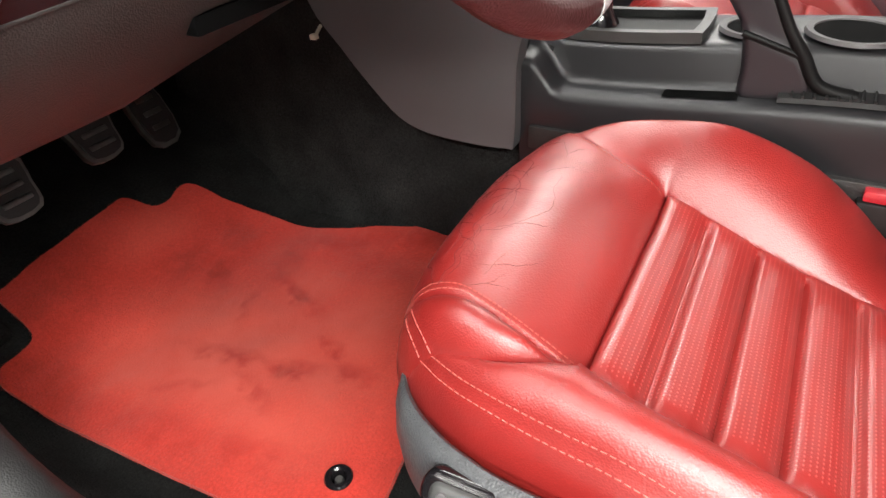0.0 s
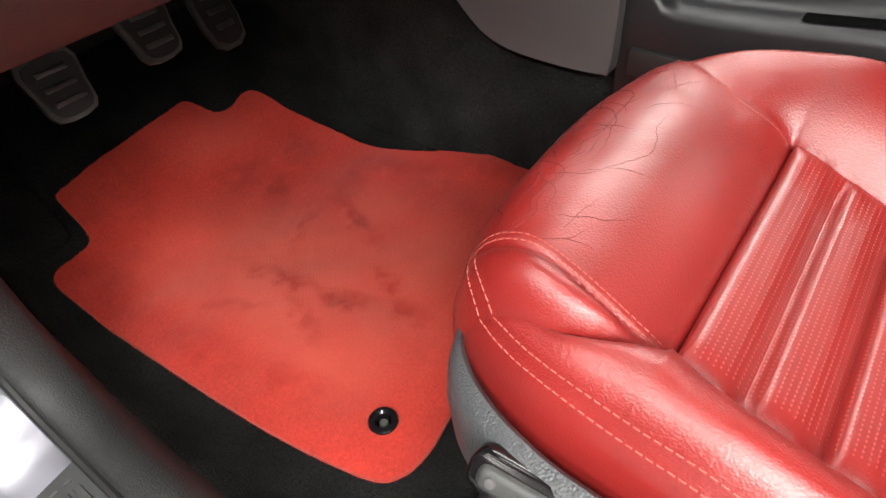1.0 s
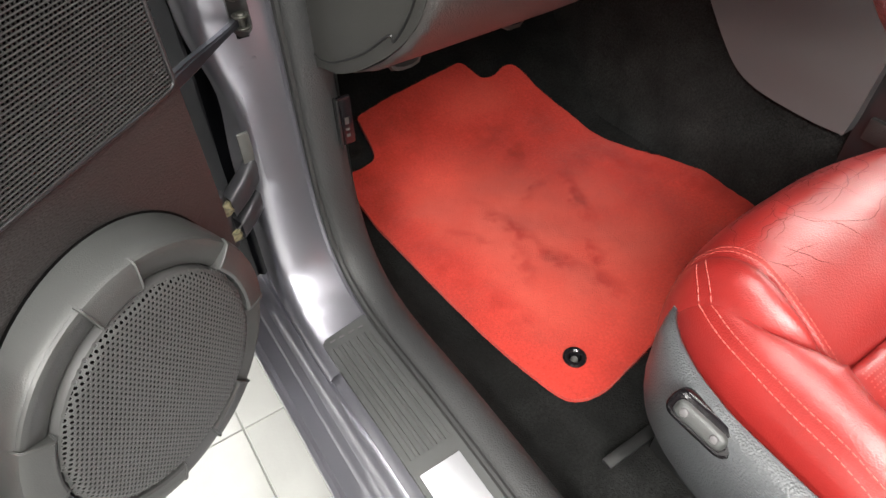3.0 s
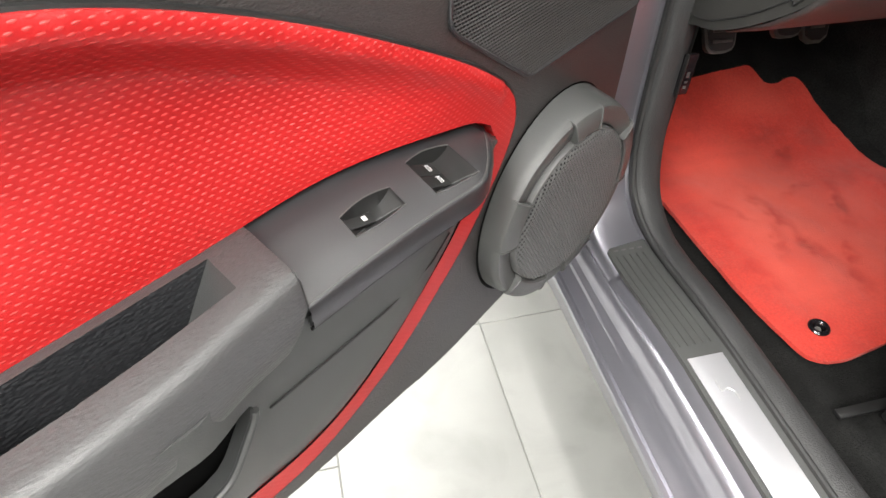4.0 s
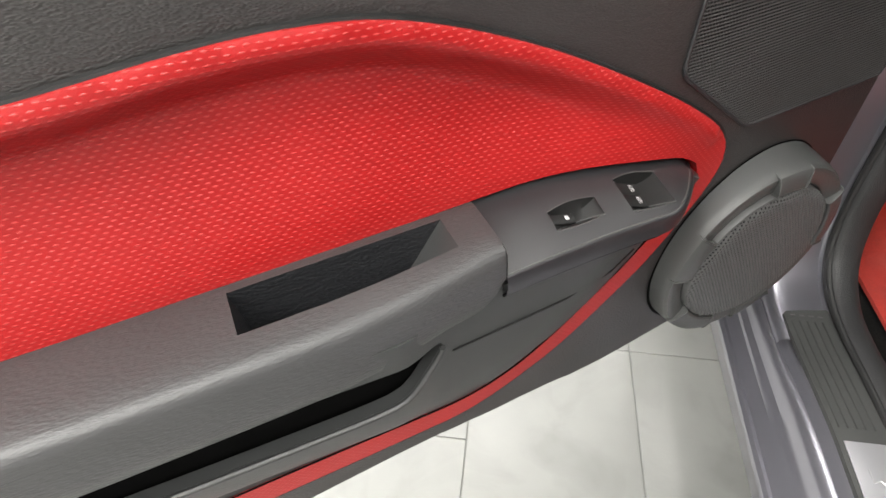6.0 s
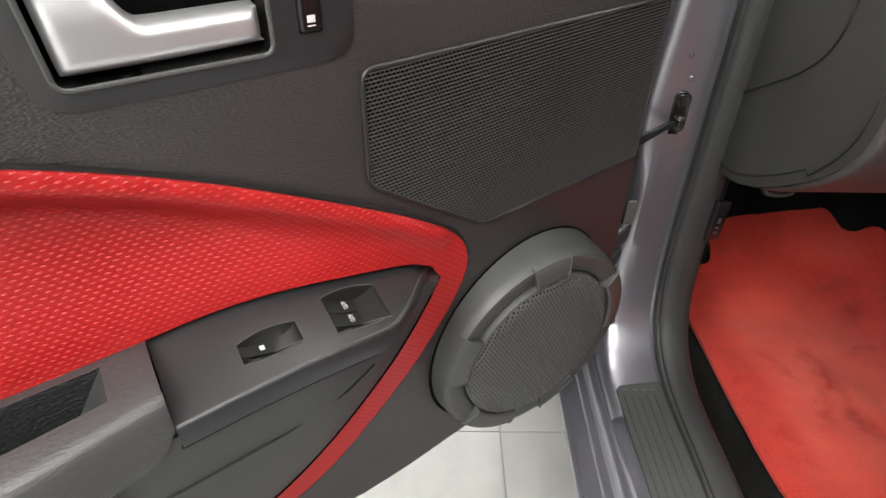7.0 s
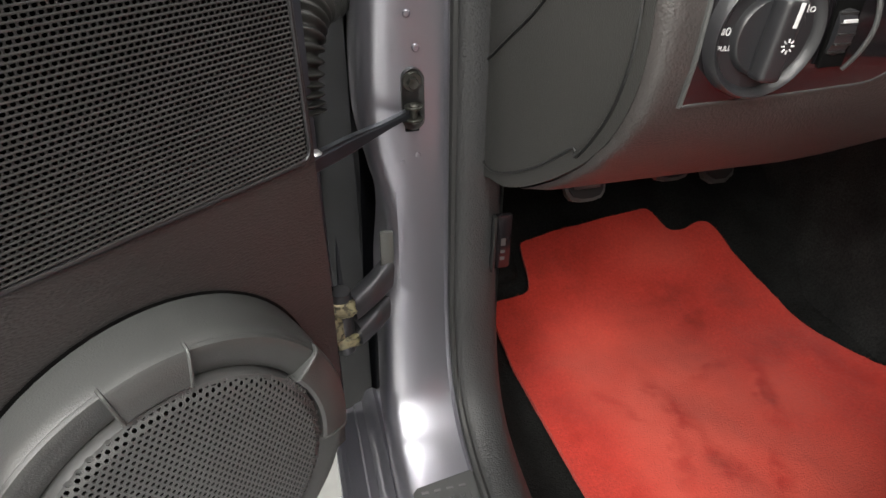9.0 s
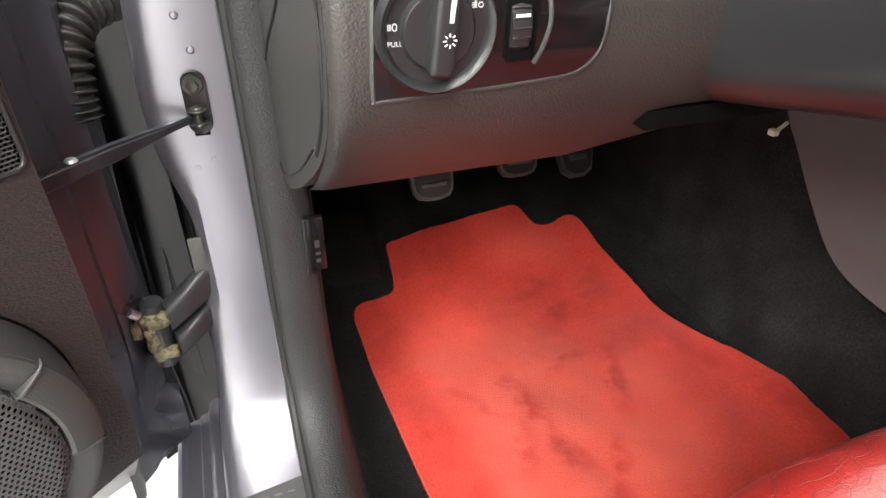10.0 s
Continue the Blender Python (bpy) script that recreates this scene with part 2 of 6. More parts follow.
# darker copy of the silver paint, with the door gap's shade in its colour
shade_metal = material("shaded_silver_door_metal", (0.085, 0.087, 0.105), 0.30, metal=0.5, vary=0.15, soft=8, coat=0.3)
alloy = material("ribbed_aluminium", (0.60, 0.60, 0.62), 0.36, metal=0.35, vary=0.04, grain=0.3, size=60, stretch=(0.1, 0.1, 6))
chrome = material("chrome", (0.8, 0.8, 0.8), 0.06, metal=1.0, vary=0.02)
satin = material("satin_silver", (0.62, 0.62, 0.63), 0.32, metal=0.75, vary=0.04, grain=0.05, size=900)
inlay_m = material("pale_brushed_metal", (0.50, 0.50, 0.525), 0.38, metal=0.7, vary=0.03, grain=0.05, size=900, stretch=(6, 0.2, 1))
pedal_steel = material("dark_pedal_steel", (0.16, 0.155, 0.15), 0.38, metal=0.85, vary=0.25, soft=30)
silver_trim = material("silver_painted_trim", (0.66, 0.66, 0.66), 0.38, metal=0.2, vary=0.04)
steel = material("worn_steel", (0.35, 0.34, 0.32), 0.35, metal=0.9, vary=0.2, soft=30)
white_ink = material("white_print", (0.48, 0.48, 0.48), 0.5, vary=0.02)
grey_ink = material("faded_print", (0.035, 0.031, 0.03), 0.5, vary=0.1)
thread = material("pale_red_thread", (0.46, 0.11, 0.09), 0.7, vary=0.1)
crack = material("dark_leather_crease", (0.13, 0.018, 0.018), 0.8, vary=0.2)
grease = material("old_yellow_grease", (0.24, 0.21, 0.12), 0.5, vary=0.30, soft=60, grain=0.6, size=200, stain=((0.05, 0.045, 0.03), 110.0, 0.52, 0.62, 0.9))
hinge_m = material("grey_primed_steel", (0.055, 0.055, 0.06), 0.38, metal=0.4, vary=0.15, soft=30)
hinge_pale = material("pale_grey_paint", (0.10, 0.102, 0.095), 0.45, vary=0.1)
tile_m = material("pale_stone_tile", (0.27, 0.27, 0.26), 0.42, vary=0.14, soft=3, grain=0.1, size=150, stain=((0.17, 0.17, 0.165), 7.0, 0.48, 0.80, 0.6))
grout = material("grey_grout", (0.215, 0.215, 0.205), 0.9, vary=0.1)
wall_m = material("white_hall_paint", (0.72, 0.72, 0.71), 0.8, vary=0.04, soft=1)
ceiling_m = material("pale_hall_ceiling", (0.45, 0.45, 0.455), 0.85, vary=0.06, soft=1)
red_lens = material("red_reflector", (0.45, 0.02, 0.03), 0.15, vary=0.1, coat=1.0)
cream = material("cream_plastic", (0.75, 0.68, 0.55), 0.5, vary=0.1)
glow = bpy.data.materials.new("lamp_panel")
glow.use_nodes = True
glow.node_tree.nodes["Principled BSDF"].inputs["Emission Color"].default_value = (1, 0.982, 0.935, 1)
glow.node_tree.nodes["Principled BSDF"].inputs["Emission Strength"].default_value = 6


# ---- mesh helpers ----
def mesh_ob(name, verts, faces, mat, parent=None, label="", smooth=True, angle=38):
    while parent and parent.parent and parent.parent.parent:
        parent = parent.parent
    me = bpy.data.meshes.new(name)
    me.from_pydata([tuple(v) for v in verts], [], faces)
    me.materials.append(mat)
    if smooth:
        me.polygons.foreach_set("use_smooth", [True] * len(me.polygons))
        me.set_sharp_from_angle(angle=radians(angle))
    me.update()
    ob = new(name, me)
    ob.parent = parent
    if label:
        ob["label"] = label
    return ob


def part(name, bm, mat, parent=None, label="", smooth=True, angle=38):
    bmesh.ops.recalc_face_normals(bm, faces=bm.faces)
    bm.verts.index_update()
    verts = [v.co.copy() for v in bm.verts]
    faces = [[v.index for v in f.verts] for f in bm.faces]
    bm.free()
    return mesh_ob(name, verts, faces, mat, parent, label, smooth, angle)


def thing(name, label, category, m=None, kind="", group=""):
    ob = new(name)
    ob.empty_display_size = 0.05
    if m is not None:
        ob.matrix_world = m
    return tagged(ob, label, category, group, kind)


def rbox(lo, hi, bevel=0.004, seg=2, turn=None):
    bm = bmesh.new()
    bmesh.ops.create_cube(bm, size=1)
    lo, hi = Vector(lo), Vector(hi)
    for v in bm.verts:
        v.co = Vector([(lo[i] + hi[i]) / 2 + v.co[i] * (hi[i] - lo[i]) for i in range(3)])
    if bevel:
        bmesh.ops.bevel(bm, geom=bm.edges[:], offset=bevel, segments=seg, profile=0.6, affect="EDGES", clamp_overlap=True)
    if turn is not None:
        bm.transform(turn)
    return bm


def smooth_line(pts, n=8, closed=False):
    """A Catmull-Rom curve through points."""
    p = [Vector(q) for q in pts]
    out = []
    count = len(p)
    for i in range(count if closed else count - 1):
        if closed:
            a, b, c, d = (p[(i + k - 1) % count] for k in range(4))
        else:
            a, b, c, d = p[max(i - 1, 0)], p[i], p[i + 1], p[min(i + 2, count - 1)]
        for k in range(n):
            t = k / n
            out.append(0.5 * ((2 * b) + (c - a) * t + (2 * a - 5 * b + 4 * c - d) * t * t + (3 * b - a - 3 * c + d) * t ** 3))
    if not closed:
        out.append(p[-1].copy())
    return out


def tube(path, radius, seg=8, closed=False, cap=True):
    """A round bar along a path; radius a number or a function of 0..1."""
    bm = bmesh.new()
    path = [Vector(q) for q in path]
    rings, count = [], len(path)
    up = Vector((0.13, 0.21, 0.97))
    for i, q in enumerate(path):
        a, b = (path[i - 1], path[(i + 1) % count]) if closed else (path[max(i - 1, 0)], path[min(i + 1, count - 1)])
        d = (b - a).normalized()
        side = d.cross(up).normalized()
        nor = side.cross(d)
        r = radius(i / (count - 1)) if callable(radius) else radius
        rings.append([bm.verts.new(q + r * (side * math.cos(k * math.tau / seg) + nor * math.sin(k * math.tau / seg))) for k in range(seg)])
    for i in range(count if closed else count - 1):
        r, s = rings[i], rings[(i + 1) % count]
        for k in range(seg):
            bm.faces.new((r[k], r[(k + 1) % seg], s[(k + 1) % seg], s[k]))
    if cap and not closed:
        bm.faces.new(rings[0]), bm.faces.new(rings[-1])
    return bm


def lathe(profile, m, seg=48, arc=None):
    """A turned form from (radius, height) pairs, laid into the pose m."""
    bm = bmesh.new()
    a0, a1 = arc if arc else (0, math.tau)
    n = seg if not arc else seg + 1
    rings = []
    for r, h in profile:
        rings.append([bm.verts.new(m @ Vector((r * math.cos(a0 + (a1 - a0) * k / seg), r * math.sin(a0 + (a1 - a0) * k / seg), h))) for k in range(n)])
    for r, s in zip(rings, rings[1:]):
        for k in range(seg):
            j = (k + 1) % n
            bm.faces.new((r[k], r[j], s[j], s[k]))
    bmesh.ops.remove_doubles(bm, verts=bm.verts, dist=1e-6)
    return bm


def inside(pts, poly):
    """Which points lie in a polygon."""
    pts, poly = np.asarray(pts, float), np.asarray(poly, float)
    x, y = pts[:, 0], pts[:, 1]
    hit = np.zeros(len(pts), bool)
    for (x1, y1), (x2, y2) in zip(poly, np.roll(poly, -1, axis=0)):
        if y1 != y2:
            hit ^= ((y1 > y) != (y2 > y)) & (x < (x2 - x1) * (y - y1) / (y2 - y1) + x1)
    return hit


def near_edge(pts, poly, closed=True):
    """Each point's distance from a polygon's edge."""
    pts, poly = np.asarray(pts, float), np.asarray(poly, float)
    best = np.full(len(pts), 9.0)
    ends = np.roll(poly, -1, axis=0)
    for i in range(len(poly) if closed else len(poly) - 1):
        a, b = poly[i], ends[i]
        d = b - a
        t = np.clip(((pts - a) @ d) / max(d @ d, 1e-12), 0, 1)
        best = np.minimum(best, np.hypot(*(pts - a - t[:, None] * d).T))
    return best


def rounded(poly, r, n=5):
    """A polygon with its corners rounded off."""
    out = []
    count = len(poly)
    for i in range(count):
        a, b, c = (Vector(poly[(i + k) % count]) for k in (-1, 0, 1))
        p, q = b + (a - b).normalized() * min(r, (a - b).length * 0.45), b + (c - b).normalized() * min(r, (c - b).length * 0.45)
        out += [tuple(p * (1 - t) ** 2 + b * 2 * t * (1 - t) + q * t * t) for t in [k / n for k in range(n + 1)]]
    return out


def densify(poly, step):
    out = []
    for a, b in zip(poly, poly[1:] + poly[:1]):
        a, b = Vector(a), Vector(b)
        n = max(1, int((b - a).length / step + 0.5))
        out += [tuple(a.lerp(b, k / n)) for k in range(n)]
    return out


def sheet(outline, step, front, back=None, holes=()):
    """A skin of fine triangles inside an outline. front and back map (a, b) to places; the rim joins the two."""
    from mathutils.geometry import delaunay_2d_cdt
    loops = [densify([tuple(q) for q in outline], step)] + [densify([tuple(q) for q in h], step) for h in holes]
    lo, hi = np.min(loops[0], axis=0), np.max(loops[0], axis=0)
    xs, ys = np.arange(lo[0], hi[0], step), np.arange(lo[1], hi[1], step * 0.87)
    grid = np.array([(x + (j % 2) * step / 2, y) for j, y in enumerate(ys) for x in xs])
    keep = inside(grid, loops[0]) & (near_edge(grid, loops[0]) > step * 0.55)
    for h in loops[1:]:
        keep &= ~inside(grid, h) & (near_edge(grid, h) > step * 0.55)
    pts, edges = [], []
    for loop in loops:
        s = len(pts)
        pts += loop
        edges += [(s + k, s + (k + 1) % len(loop)) for k in range(len(loop))]
    pts += [tuple(q) for q in grid[keep]]
    v2, _, tri, *_ = delaunay_2d_cdt([Vector(q) for q in pts], edges, [], 0, 1e-6)
    v2 = [tuple(v) for v in v2]
    mid = np.array([np.mean([v2[i] for i in f], axis=0) for f in tri])
    ok = inside(mid, loops[0])
    for h in loops[1:]:
        ok &= ~inside(mid, h)
    tri = [list(f) for f, k in zip(tri, ok) if k]
    verts, n = [Vector(front(*q)) for q in v2], len(v2)
    faces = [tuple(f) for f in tri]
    if back:
        seen = {}
        for f in tri:
            for i in range(3):
                a, b = f[i], f[(i + 1) % 3]
                seen[(a, b)] = 1
        rim = [(a, b) for a, b in seen if (b, a) not in seen]
        low = {}
        for a, b in rim:
            for i in (a, b):
                if i not in low:
                    low[i] = len(verts)
                    verts.append(Vector(back(*v2[i])))
        faces += [(b, a, low[a], low[b]) for a, b in rim]
    bm = bmesh.new()
    made = [bm.verts.new(v) for v in verts]
    for f in faces:
        bm.faces.new([made[i] for i in f])
    loose = [v for v in bm.verts if not v.link_faces]
    bmesh.ops.delete(bm, geom=loose, context="VERTS")
    return bm


def sweep(stations, profile, skip=None, cap=False):
    """A skin from profile(station) rows; skip(i, j) leaves a cell open."""
    bm = bmesh.new()
    rows = [[bm.verts.new(q) for q in profile(s)] for s in stations]
    for i in range(len(rows) - 1):
        for j in range(len(rows[0]) - 1):
            if not (skip and skip(i, j)):
                bm.faces.new((rows[i][j], rows[i][j + 1], rows[i + 1][j + 1], rows[i + 1][j]))
    if cap:
        bm.faces.new(rows[0]), bm.faces.new(rows[-1])
    return bm


def ease(a, b, x):
    t = min(1, max(0, (x - a) / (b - a)))
    return t * t * (3 - 2 * t)


def along(table, x):
    return float(np.interp(x, [p[0] for p in table], [p[1] for p in table]))


def honeycomb(outline, pitch, wall, front, inset=0.0, deep=0.002):
    """A net of six-sided holes inside an outline."""
    poly = [tuple(q) for q in outline]
    lo, hi = np.min(poly, axis=0), np.max(poly, axis=0)
    cells = np.array([(x + (j % 2) * pitch / 2, y) for j, y in enumerate(np.arange(lo[1], hi[1], pitch * 0.866)) for x in np.arange(lo[0], hi[0], pitch)])
    cells = cells[inside(cells, poly) & (near_edge(cells, poly) > inset)]
    verts, faces = [], []
    R, r = pitch / math.sqrt(3), (pitch / 2 - wall) / 0.866
    for cx, cy in cells:
        s = len(verts)
        for rad, down in ((R, 0.0), (r, 0.0002), (r * 0.96, -deep)):
            for k in range(6):
                a = math.radians(60 * k + 30)
                verts.append(front(cx + rad * math.cos(a), cy + rad * math.sin(a), down))
        for ring in (0, 6):
            for k in range(6):
                j = (k + 1) % 6
                faces.append((s + ring + k, s + ring + j, s + ring + 6 + j, s + ring + 6 + k))
    return verts, faces


def words(text, size, m, mat, parent, name="lettering", deep=0.0002):
    """Raised letters in the built-in font, centred on the pose m."""
    while parent and parent.parent and parent.parent.parent:
        parent = parent.parent
    curve = bpy.data.curves.new(name, "FONT")
    curve.body, curve.size, curve.align_x, curve.align_y, curve.extrude = text, size, "CENTER", "CENTER", deep
    tmp = new(name, curve)
    me = bpy.data.meshes.new_from_object(tmp)
    bpy.data.objects.remove(tmp)
    me.transform(m)
    me.materials.append(mat)
    ob = new(name, me)
    ob.parent = parent
    return ob


# ---- the hall ----
def hall():
    x0, x1, y0, y1, top = -4.2, 5.6, -5.2, 5.4, 3.2
    ground = part("ground", rbox((x0, y0, -0.10), (x1, y1, -0.003), 0), grout)
    tagged(ground, "grey grout bed under the pale hall tiles", "floor", kind="structure")
    for name, lo, hi in (("wall_west", (x0 - 0.15, y0, -0.1), (x0, y1, top)), ("wall_east", (x1, y0, -0.1), (x1 + 0.15, y1, top)),
                         ("wall_south", (x0 - 0.15, y0 - 0.15, -0.1), (x1 + 0.15, y0, top)), ("wall_north", (x0 - 0.15, y1, -0.1), (x1 + 0.15, y1 + 0.15, top))):
        tagged(part(name, rbox(lo, hi, 0), wall_m), "plain white painted hall wall", "wall", kind="structure")
    tagged(part("ceiling", rbox((x0 - 0.15, y0 - 0.15, top), (x1 + 0.15, y1 + 0.15, top + 0.1), 0), ceiling_m), "plain pale hall ceiling", "ceiling", kind="structure")
    shapes = {}
    far_v, far_f = [], []
    for i in range(-9, 15):
        for j in range(-9, 9):
            x = -0.446 + 0.37 * i
            y = 0.476 + 0.281 * (i % 3 != 2) + 0.74 * j
            if not (x0 < x < x1 - 0.4 and y0 < y < y1 - 0.8):
                continue
            if -4 <= i <= 3 and -3 <= j <= 2:
                if "tile" not in shapes:
                    first = part("tile", rbox((0.0014, 0.0014, -0.008), (0.3686, 0.7386, 0.0), 0.0012, 1), tile_m, ground)
                    shapes["tile"] = first.data
                    first.location = (x, y, 0)
                else:
                    ob = new("tile", shapes["tile"])
                    ob.parent, ob.location = ground, (x, y, 0)
            else:
                s = len(far_v)
                far_v += [(x + a, y + b, z) for z in (-0.006, 0.0) for a, b in ((0.0014, 0.0014), (0.3686, 0.0014), (0.3686, 0.7386), (0.0014, 0.7386))]
                far_f += [(s + 4, s + 5, s + 6, s + 7), (s, s + 1, s + 5, s + 4), (s + 1, s + 2, s + 6, s + 5), (s + 2, s + 3, s + 7, s + 6), (s + 3, s, s + 4, s + 7)]
    tagged(mesh_ob("far_tile", far_v, far_f, tile_m, ground, smooth=False), kind="stuff")
    # panels modelled for the assumed lamp rows
    for lx, ly, power in LAMPS:
        t = thing("assumed_light_panel", "assumed long white rectangular ceiling light panel, unseen, switched on", "lamp", pose(lx, ly, 0), group="hall ceiling lights")
        part("frame", rbox((-0.16, -1.45, 3.13), (0.16, 1.45, 3.2), 0.01), wall_m, t)
        part("diffuser", rbox((-0.12, -1.4, 3.115), (0.12, 1.4, 3.13), 0.003), glow, t)


hall()


# ---- car shell ----
def car_shell():
    car = thing("car", "silver-lilac two-door car body with the driver's doorway open", "car")
    rise = lambda y: 0.022 * (1 - ease(0.28, 0.56, y))
    # rocker panel in painted metal, with its step and rib
    prof = [(0.060, 0.20), (0.010, 0.27), (-0.009, 0.335), (-0.0135, 0.346), (-0.0120, 0.3535), (-0.006, 0.3575), (0.000, 0.3560), (0.003, 0.3585), (0.020, 0.3635), (0.0225, 0.3685), (0.027, 0.3700), (0.0330, 0.3720), (0.0355, 0.380), (0.0390, 0.390),
            (0.0430, 0.3945), (0.0500, 0.3965), (0.0560, 0.3960), (0.0585, 0.3990), (0.0625, 0.4060), (0.068, 0.4105), (0.150, 0.412)]
    ys = [-1.0 + 0.05 * k for k in range(36)]
    part("rocker_panel", sweep(ys, lambda y: [(x, y, z + rise(y) * ease(0.0, 0.06, x) - 0.010 * ease(0.42, 0.50, y) * ease(0.05, 0.062, x)) for x, z in prof]), silver, car, "silver-lilac painted sill with a step")
    # hinge pillar in painted metal, flowing down into the sill
    path = smooth_line([(0.50, 0.414), (0.565, 0.416), (0.62, 0.430), (0.662, 0.470), (0.686, 0.540), (0.697, 0.640), (0.702, 0.76), (0.706, 0.90), (0.712, 1.05), (0.722, 1.30)], 6)

    def pillar_row(i):
        p = path[i]
        d = (path[min(i + 1, len(path) - 1)] - path[max(i - 1, 0)]).normalized()
        ny, nz = -d.y, d.x
        wave = 0.006 * math.sin((p.y - 0.45) * 13) + 0.017 * math.exp(-((p.y - 0.70) / 0.07) ** 2)
        xo = 0.060 + wave - 0.006 * ease(0.5, 0.42, p.y)
        cross = [(0.154, -0.004), (0.148, 0.004), (0.144, 0.004), (0.141, 0.0), (0.125, 0.001), (0.105, 0.0015), (0.088, 0.001), (xo + 0.018, 0.0), (xo + 0.008, -0.003), (xo + 0.002, -0.010), (xo, -0.022), (xo + 0.002, -0.10)]
        return [(x, p.x + h * ny, p.y + h * nz) for x, h in cross]
    pillar = part("hinge_pillar", sweep(range(len(path)), pillar_row), silver, car, "silver-lilac painted door pillar")
    for x, z in ((0.112, 0.893), (0.113, 0.781), (0.096, 0.774), (0.104, 0.925)):
        part("dimple", lathe([(0.0, 0.0020), (0.0025, 0.0017), (0.0040, 0.0)], pose(x, 0.7025, z, 90, 0, 0), 14), silver, pillar)
    # grey moulded trim that runs up the doorway
    tp = smooth_line([(-1.0, 0.437), (0.0, 0.436), (0.35, 0.434), (0.50, 0.424), (0.575, 0.430), (0.632, 0.460), (0.664, 0.52), (0.678, 0.60), (0.684, 0.72), (0.688, 0.90), (0.694, 1.05), (0.705, 1.30)], 6)

    def trim_row(i):
        p = tp[i]
        d = (tp[min(i + 1, len(tp) - 1)] - tp[max(i - 1, 0)]).normalized()
        ny, nz = -d.y, d.x
        k = ease(0.55, 0.68, p.x)
        cross = [(0.146, -0.016), (0.147, 0.002), (0.151, 0.009), (0.158, 0.0125), (0.170, 0.013), (0.182, 0.011), (0.193 + 0.006 * k, 0.004), (0.203 + 0.004 * k, -0.010), (0.212 - 0.002 * k, -0.035), (0.222 - 0.01 * k, -0.075), (0.236 - 0.02 * k, -0.12)]
        return [(x, p.x + h * ny, p.y + h * nz) for x, h in cross]
    part("doorway_trim", sweep(range(len(tp)), trim_row), trim_m, car, "grey moulded plastic doorway trim")
    part("door_seal", tube([(0.1475, p.x - 0.004 * 0, p.y + 0.006) for p in tp], 0.0055, 8), rubber, car, "black rubber door seal")
    # black ribbed tread plate with a bright inlay
    tread = part("tread_plate", sheet([(0.068, -0.6), (0.145, -0.6), (0.145, 0.562), (0.142, 0.566), (0.074, 0.556), (0.068, 0.55)], 0.02,
                 lambda x, y: (x, y, 0.420 + rise(y)), lambda x, y: (x, y, 0.411 + rise(y))), grey, car, "black ribbed plastic tread plate")
    for k in range(5):
        x = 0.080 + 0.0125 * k
        part("rib", sweep([0.325, 0.40, 0.48, 0.535], lambda y: [(x - 0.0042, y, 0.4200 + rise(y)), (x - 0.0032, y, 0.4222 + rise(y)), (x + 0.0032, y, 0.4222 + rise(y)), (x + 0.0042, y, 0.4200 + rise(y))]), grey, tread)
    inlay = part("inlay", rbox((0.0745, -0.42, 0.4425), (0.1305, 0.3025, 0.4445), 0.0008), inlay_m, tread, "bright brushed metal inlay")
    for a, b in (((0.094, 0.262), (0.094, 0.243)), ((0.094, 0.243), (0.104, 0.247)), ((0.104, 0.247), (0.112, 0.240)), ((0.112, 0.240), (0.112, 0.226))):
        part("emblem", tube([(a[0], a[1], 0.4446), (b[0], b[1], 0.4446)], 0.0010, 6), satin, inlay)
    for k in range(4):
        part("notch", rbox((0.078 + 0.015 * k, 0.546, 0.4195), (0.086 + 0.015 * k, 0.549, 0.4212), 0.0004), side_m, tread)
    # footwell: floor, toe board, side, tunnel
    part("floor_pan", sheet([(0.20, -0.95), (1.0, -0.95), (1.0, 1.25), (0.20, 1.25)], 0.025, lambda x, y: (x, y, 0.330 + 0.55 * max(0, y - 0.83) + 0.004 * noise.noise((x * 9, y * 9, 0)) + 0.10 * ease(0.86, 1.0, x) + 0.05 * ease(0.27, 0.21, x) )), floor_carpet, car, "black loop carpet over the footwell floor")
    def tunnel_row(y):
        k = ease(0.32, 0.50, y)
        return [(0.88, y, 0.33), (0.893 + 0.01 * ease(0.3, 0.9, y), y, 0.40), (0.915, y, 0.50), (0.925, y, 0.56 + 0.10 * k), (0.945 - 0.01 * k, y, 0.575 + 0.22 * k), (1.02, y, 0.58 + 0.28 * k), (1.18, y, 0.58 + 0.28 * k), (1.30, y, 0.33)]
    part("tunnel_carpet", sweep([-0.95 + 0.06 * k for k in range(36)], tunnel_row), carpet, car, "black carpet over the transmission tunnel")
    part("firewall", sheet([(0.15, 0.33), (1.8, 0.33), (1.8, 1.15), (0.15, 1.15)], 0.06, lambda x, z: (x, 1.20, z)), carpet, car)
    part("kick_panel", sweep([0.680 + 0.06 * k for k in range(10)], lambda y: [(0.212, y, 0.36), (0.206, y, 0.50), (0.204, y, 0.72), (0.204, y, 1.2)]), black, car, "black plastic kick panel")
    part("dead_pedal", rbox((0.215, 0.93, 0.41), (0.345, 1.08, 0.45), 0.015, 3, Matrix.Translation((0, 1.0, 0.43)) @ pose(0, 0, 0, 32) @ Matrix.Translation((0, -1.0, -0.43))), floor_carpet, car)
    # the rest of the shell, out of view, added and sized to shade the cabin
    part("shade_roof", rbox((0.24, -1.3, 1.37), (1.58, 0.20, 1.41), 0.012), silver, car)
    part("far_side", rbox((1.76, -1.3, 0.2), (1.84, 1.3, 0.93), 0.02), silver, car)
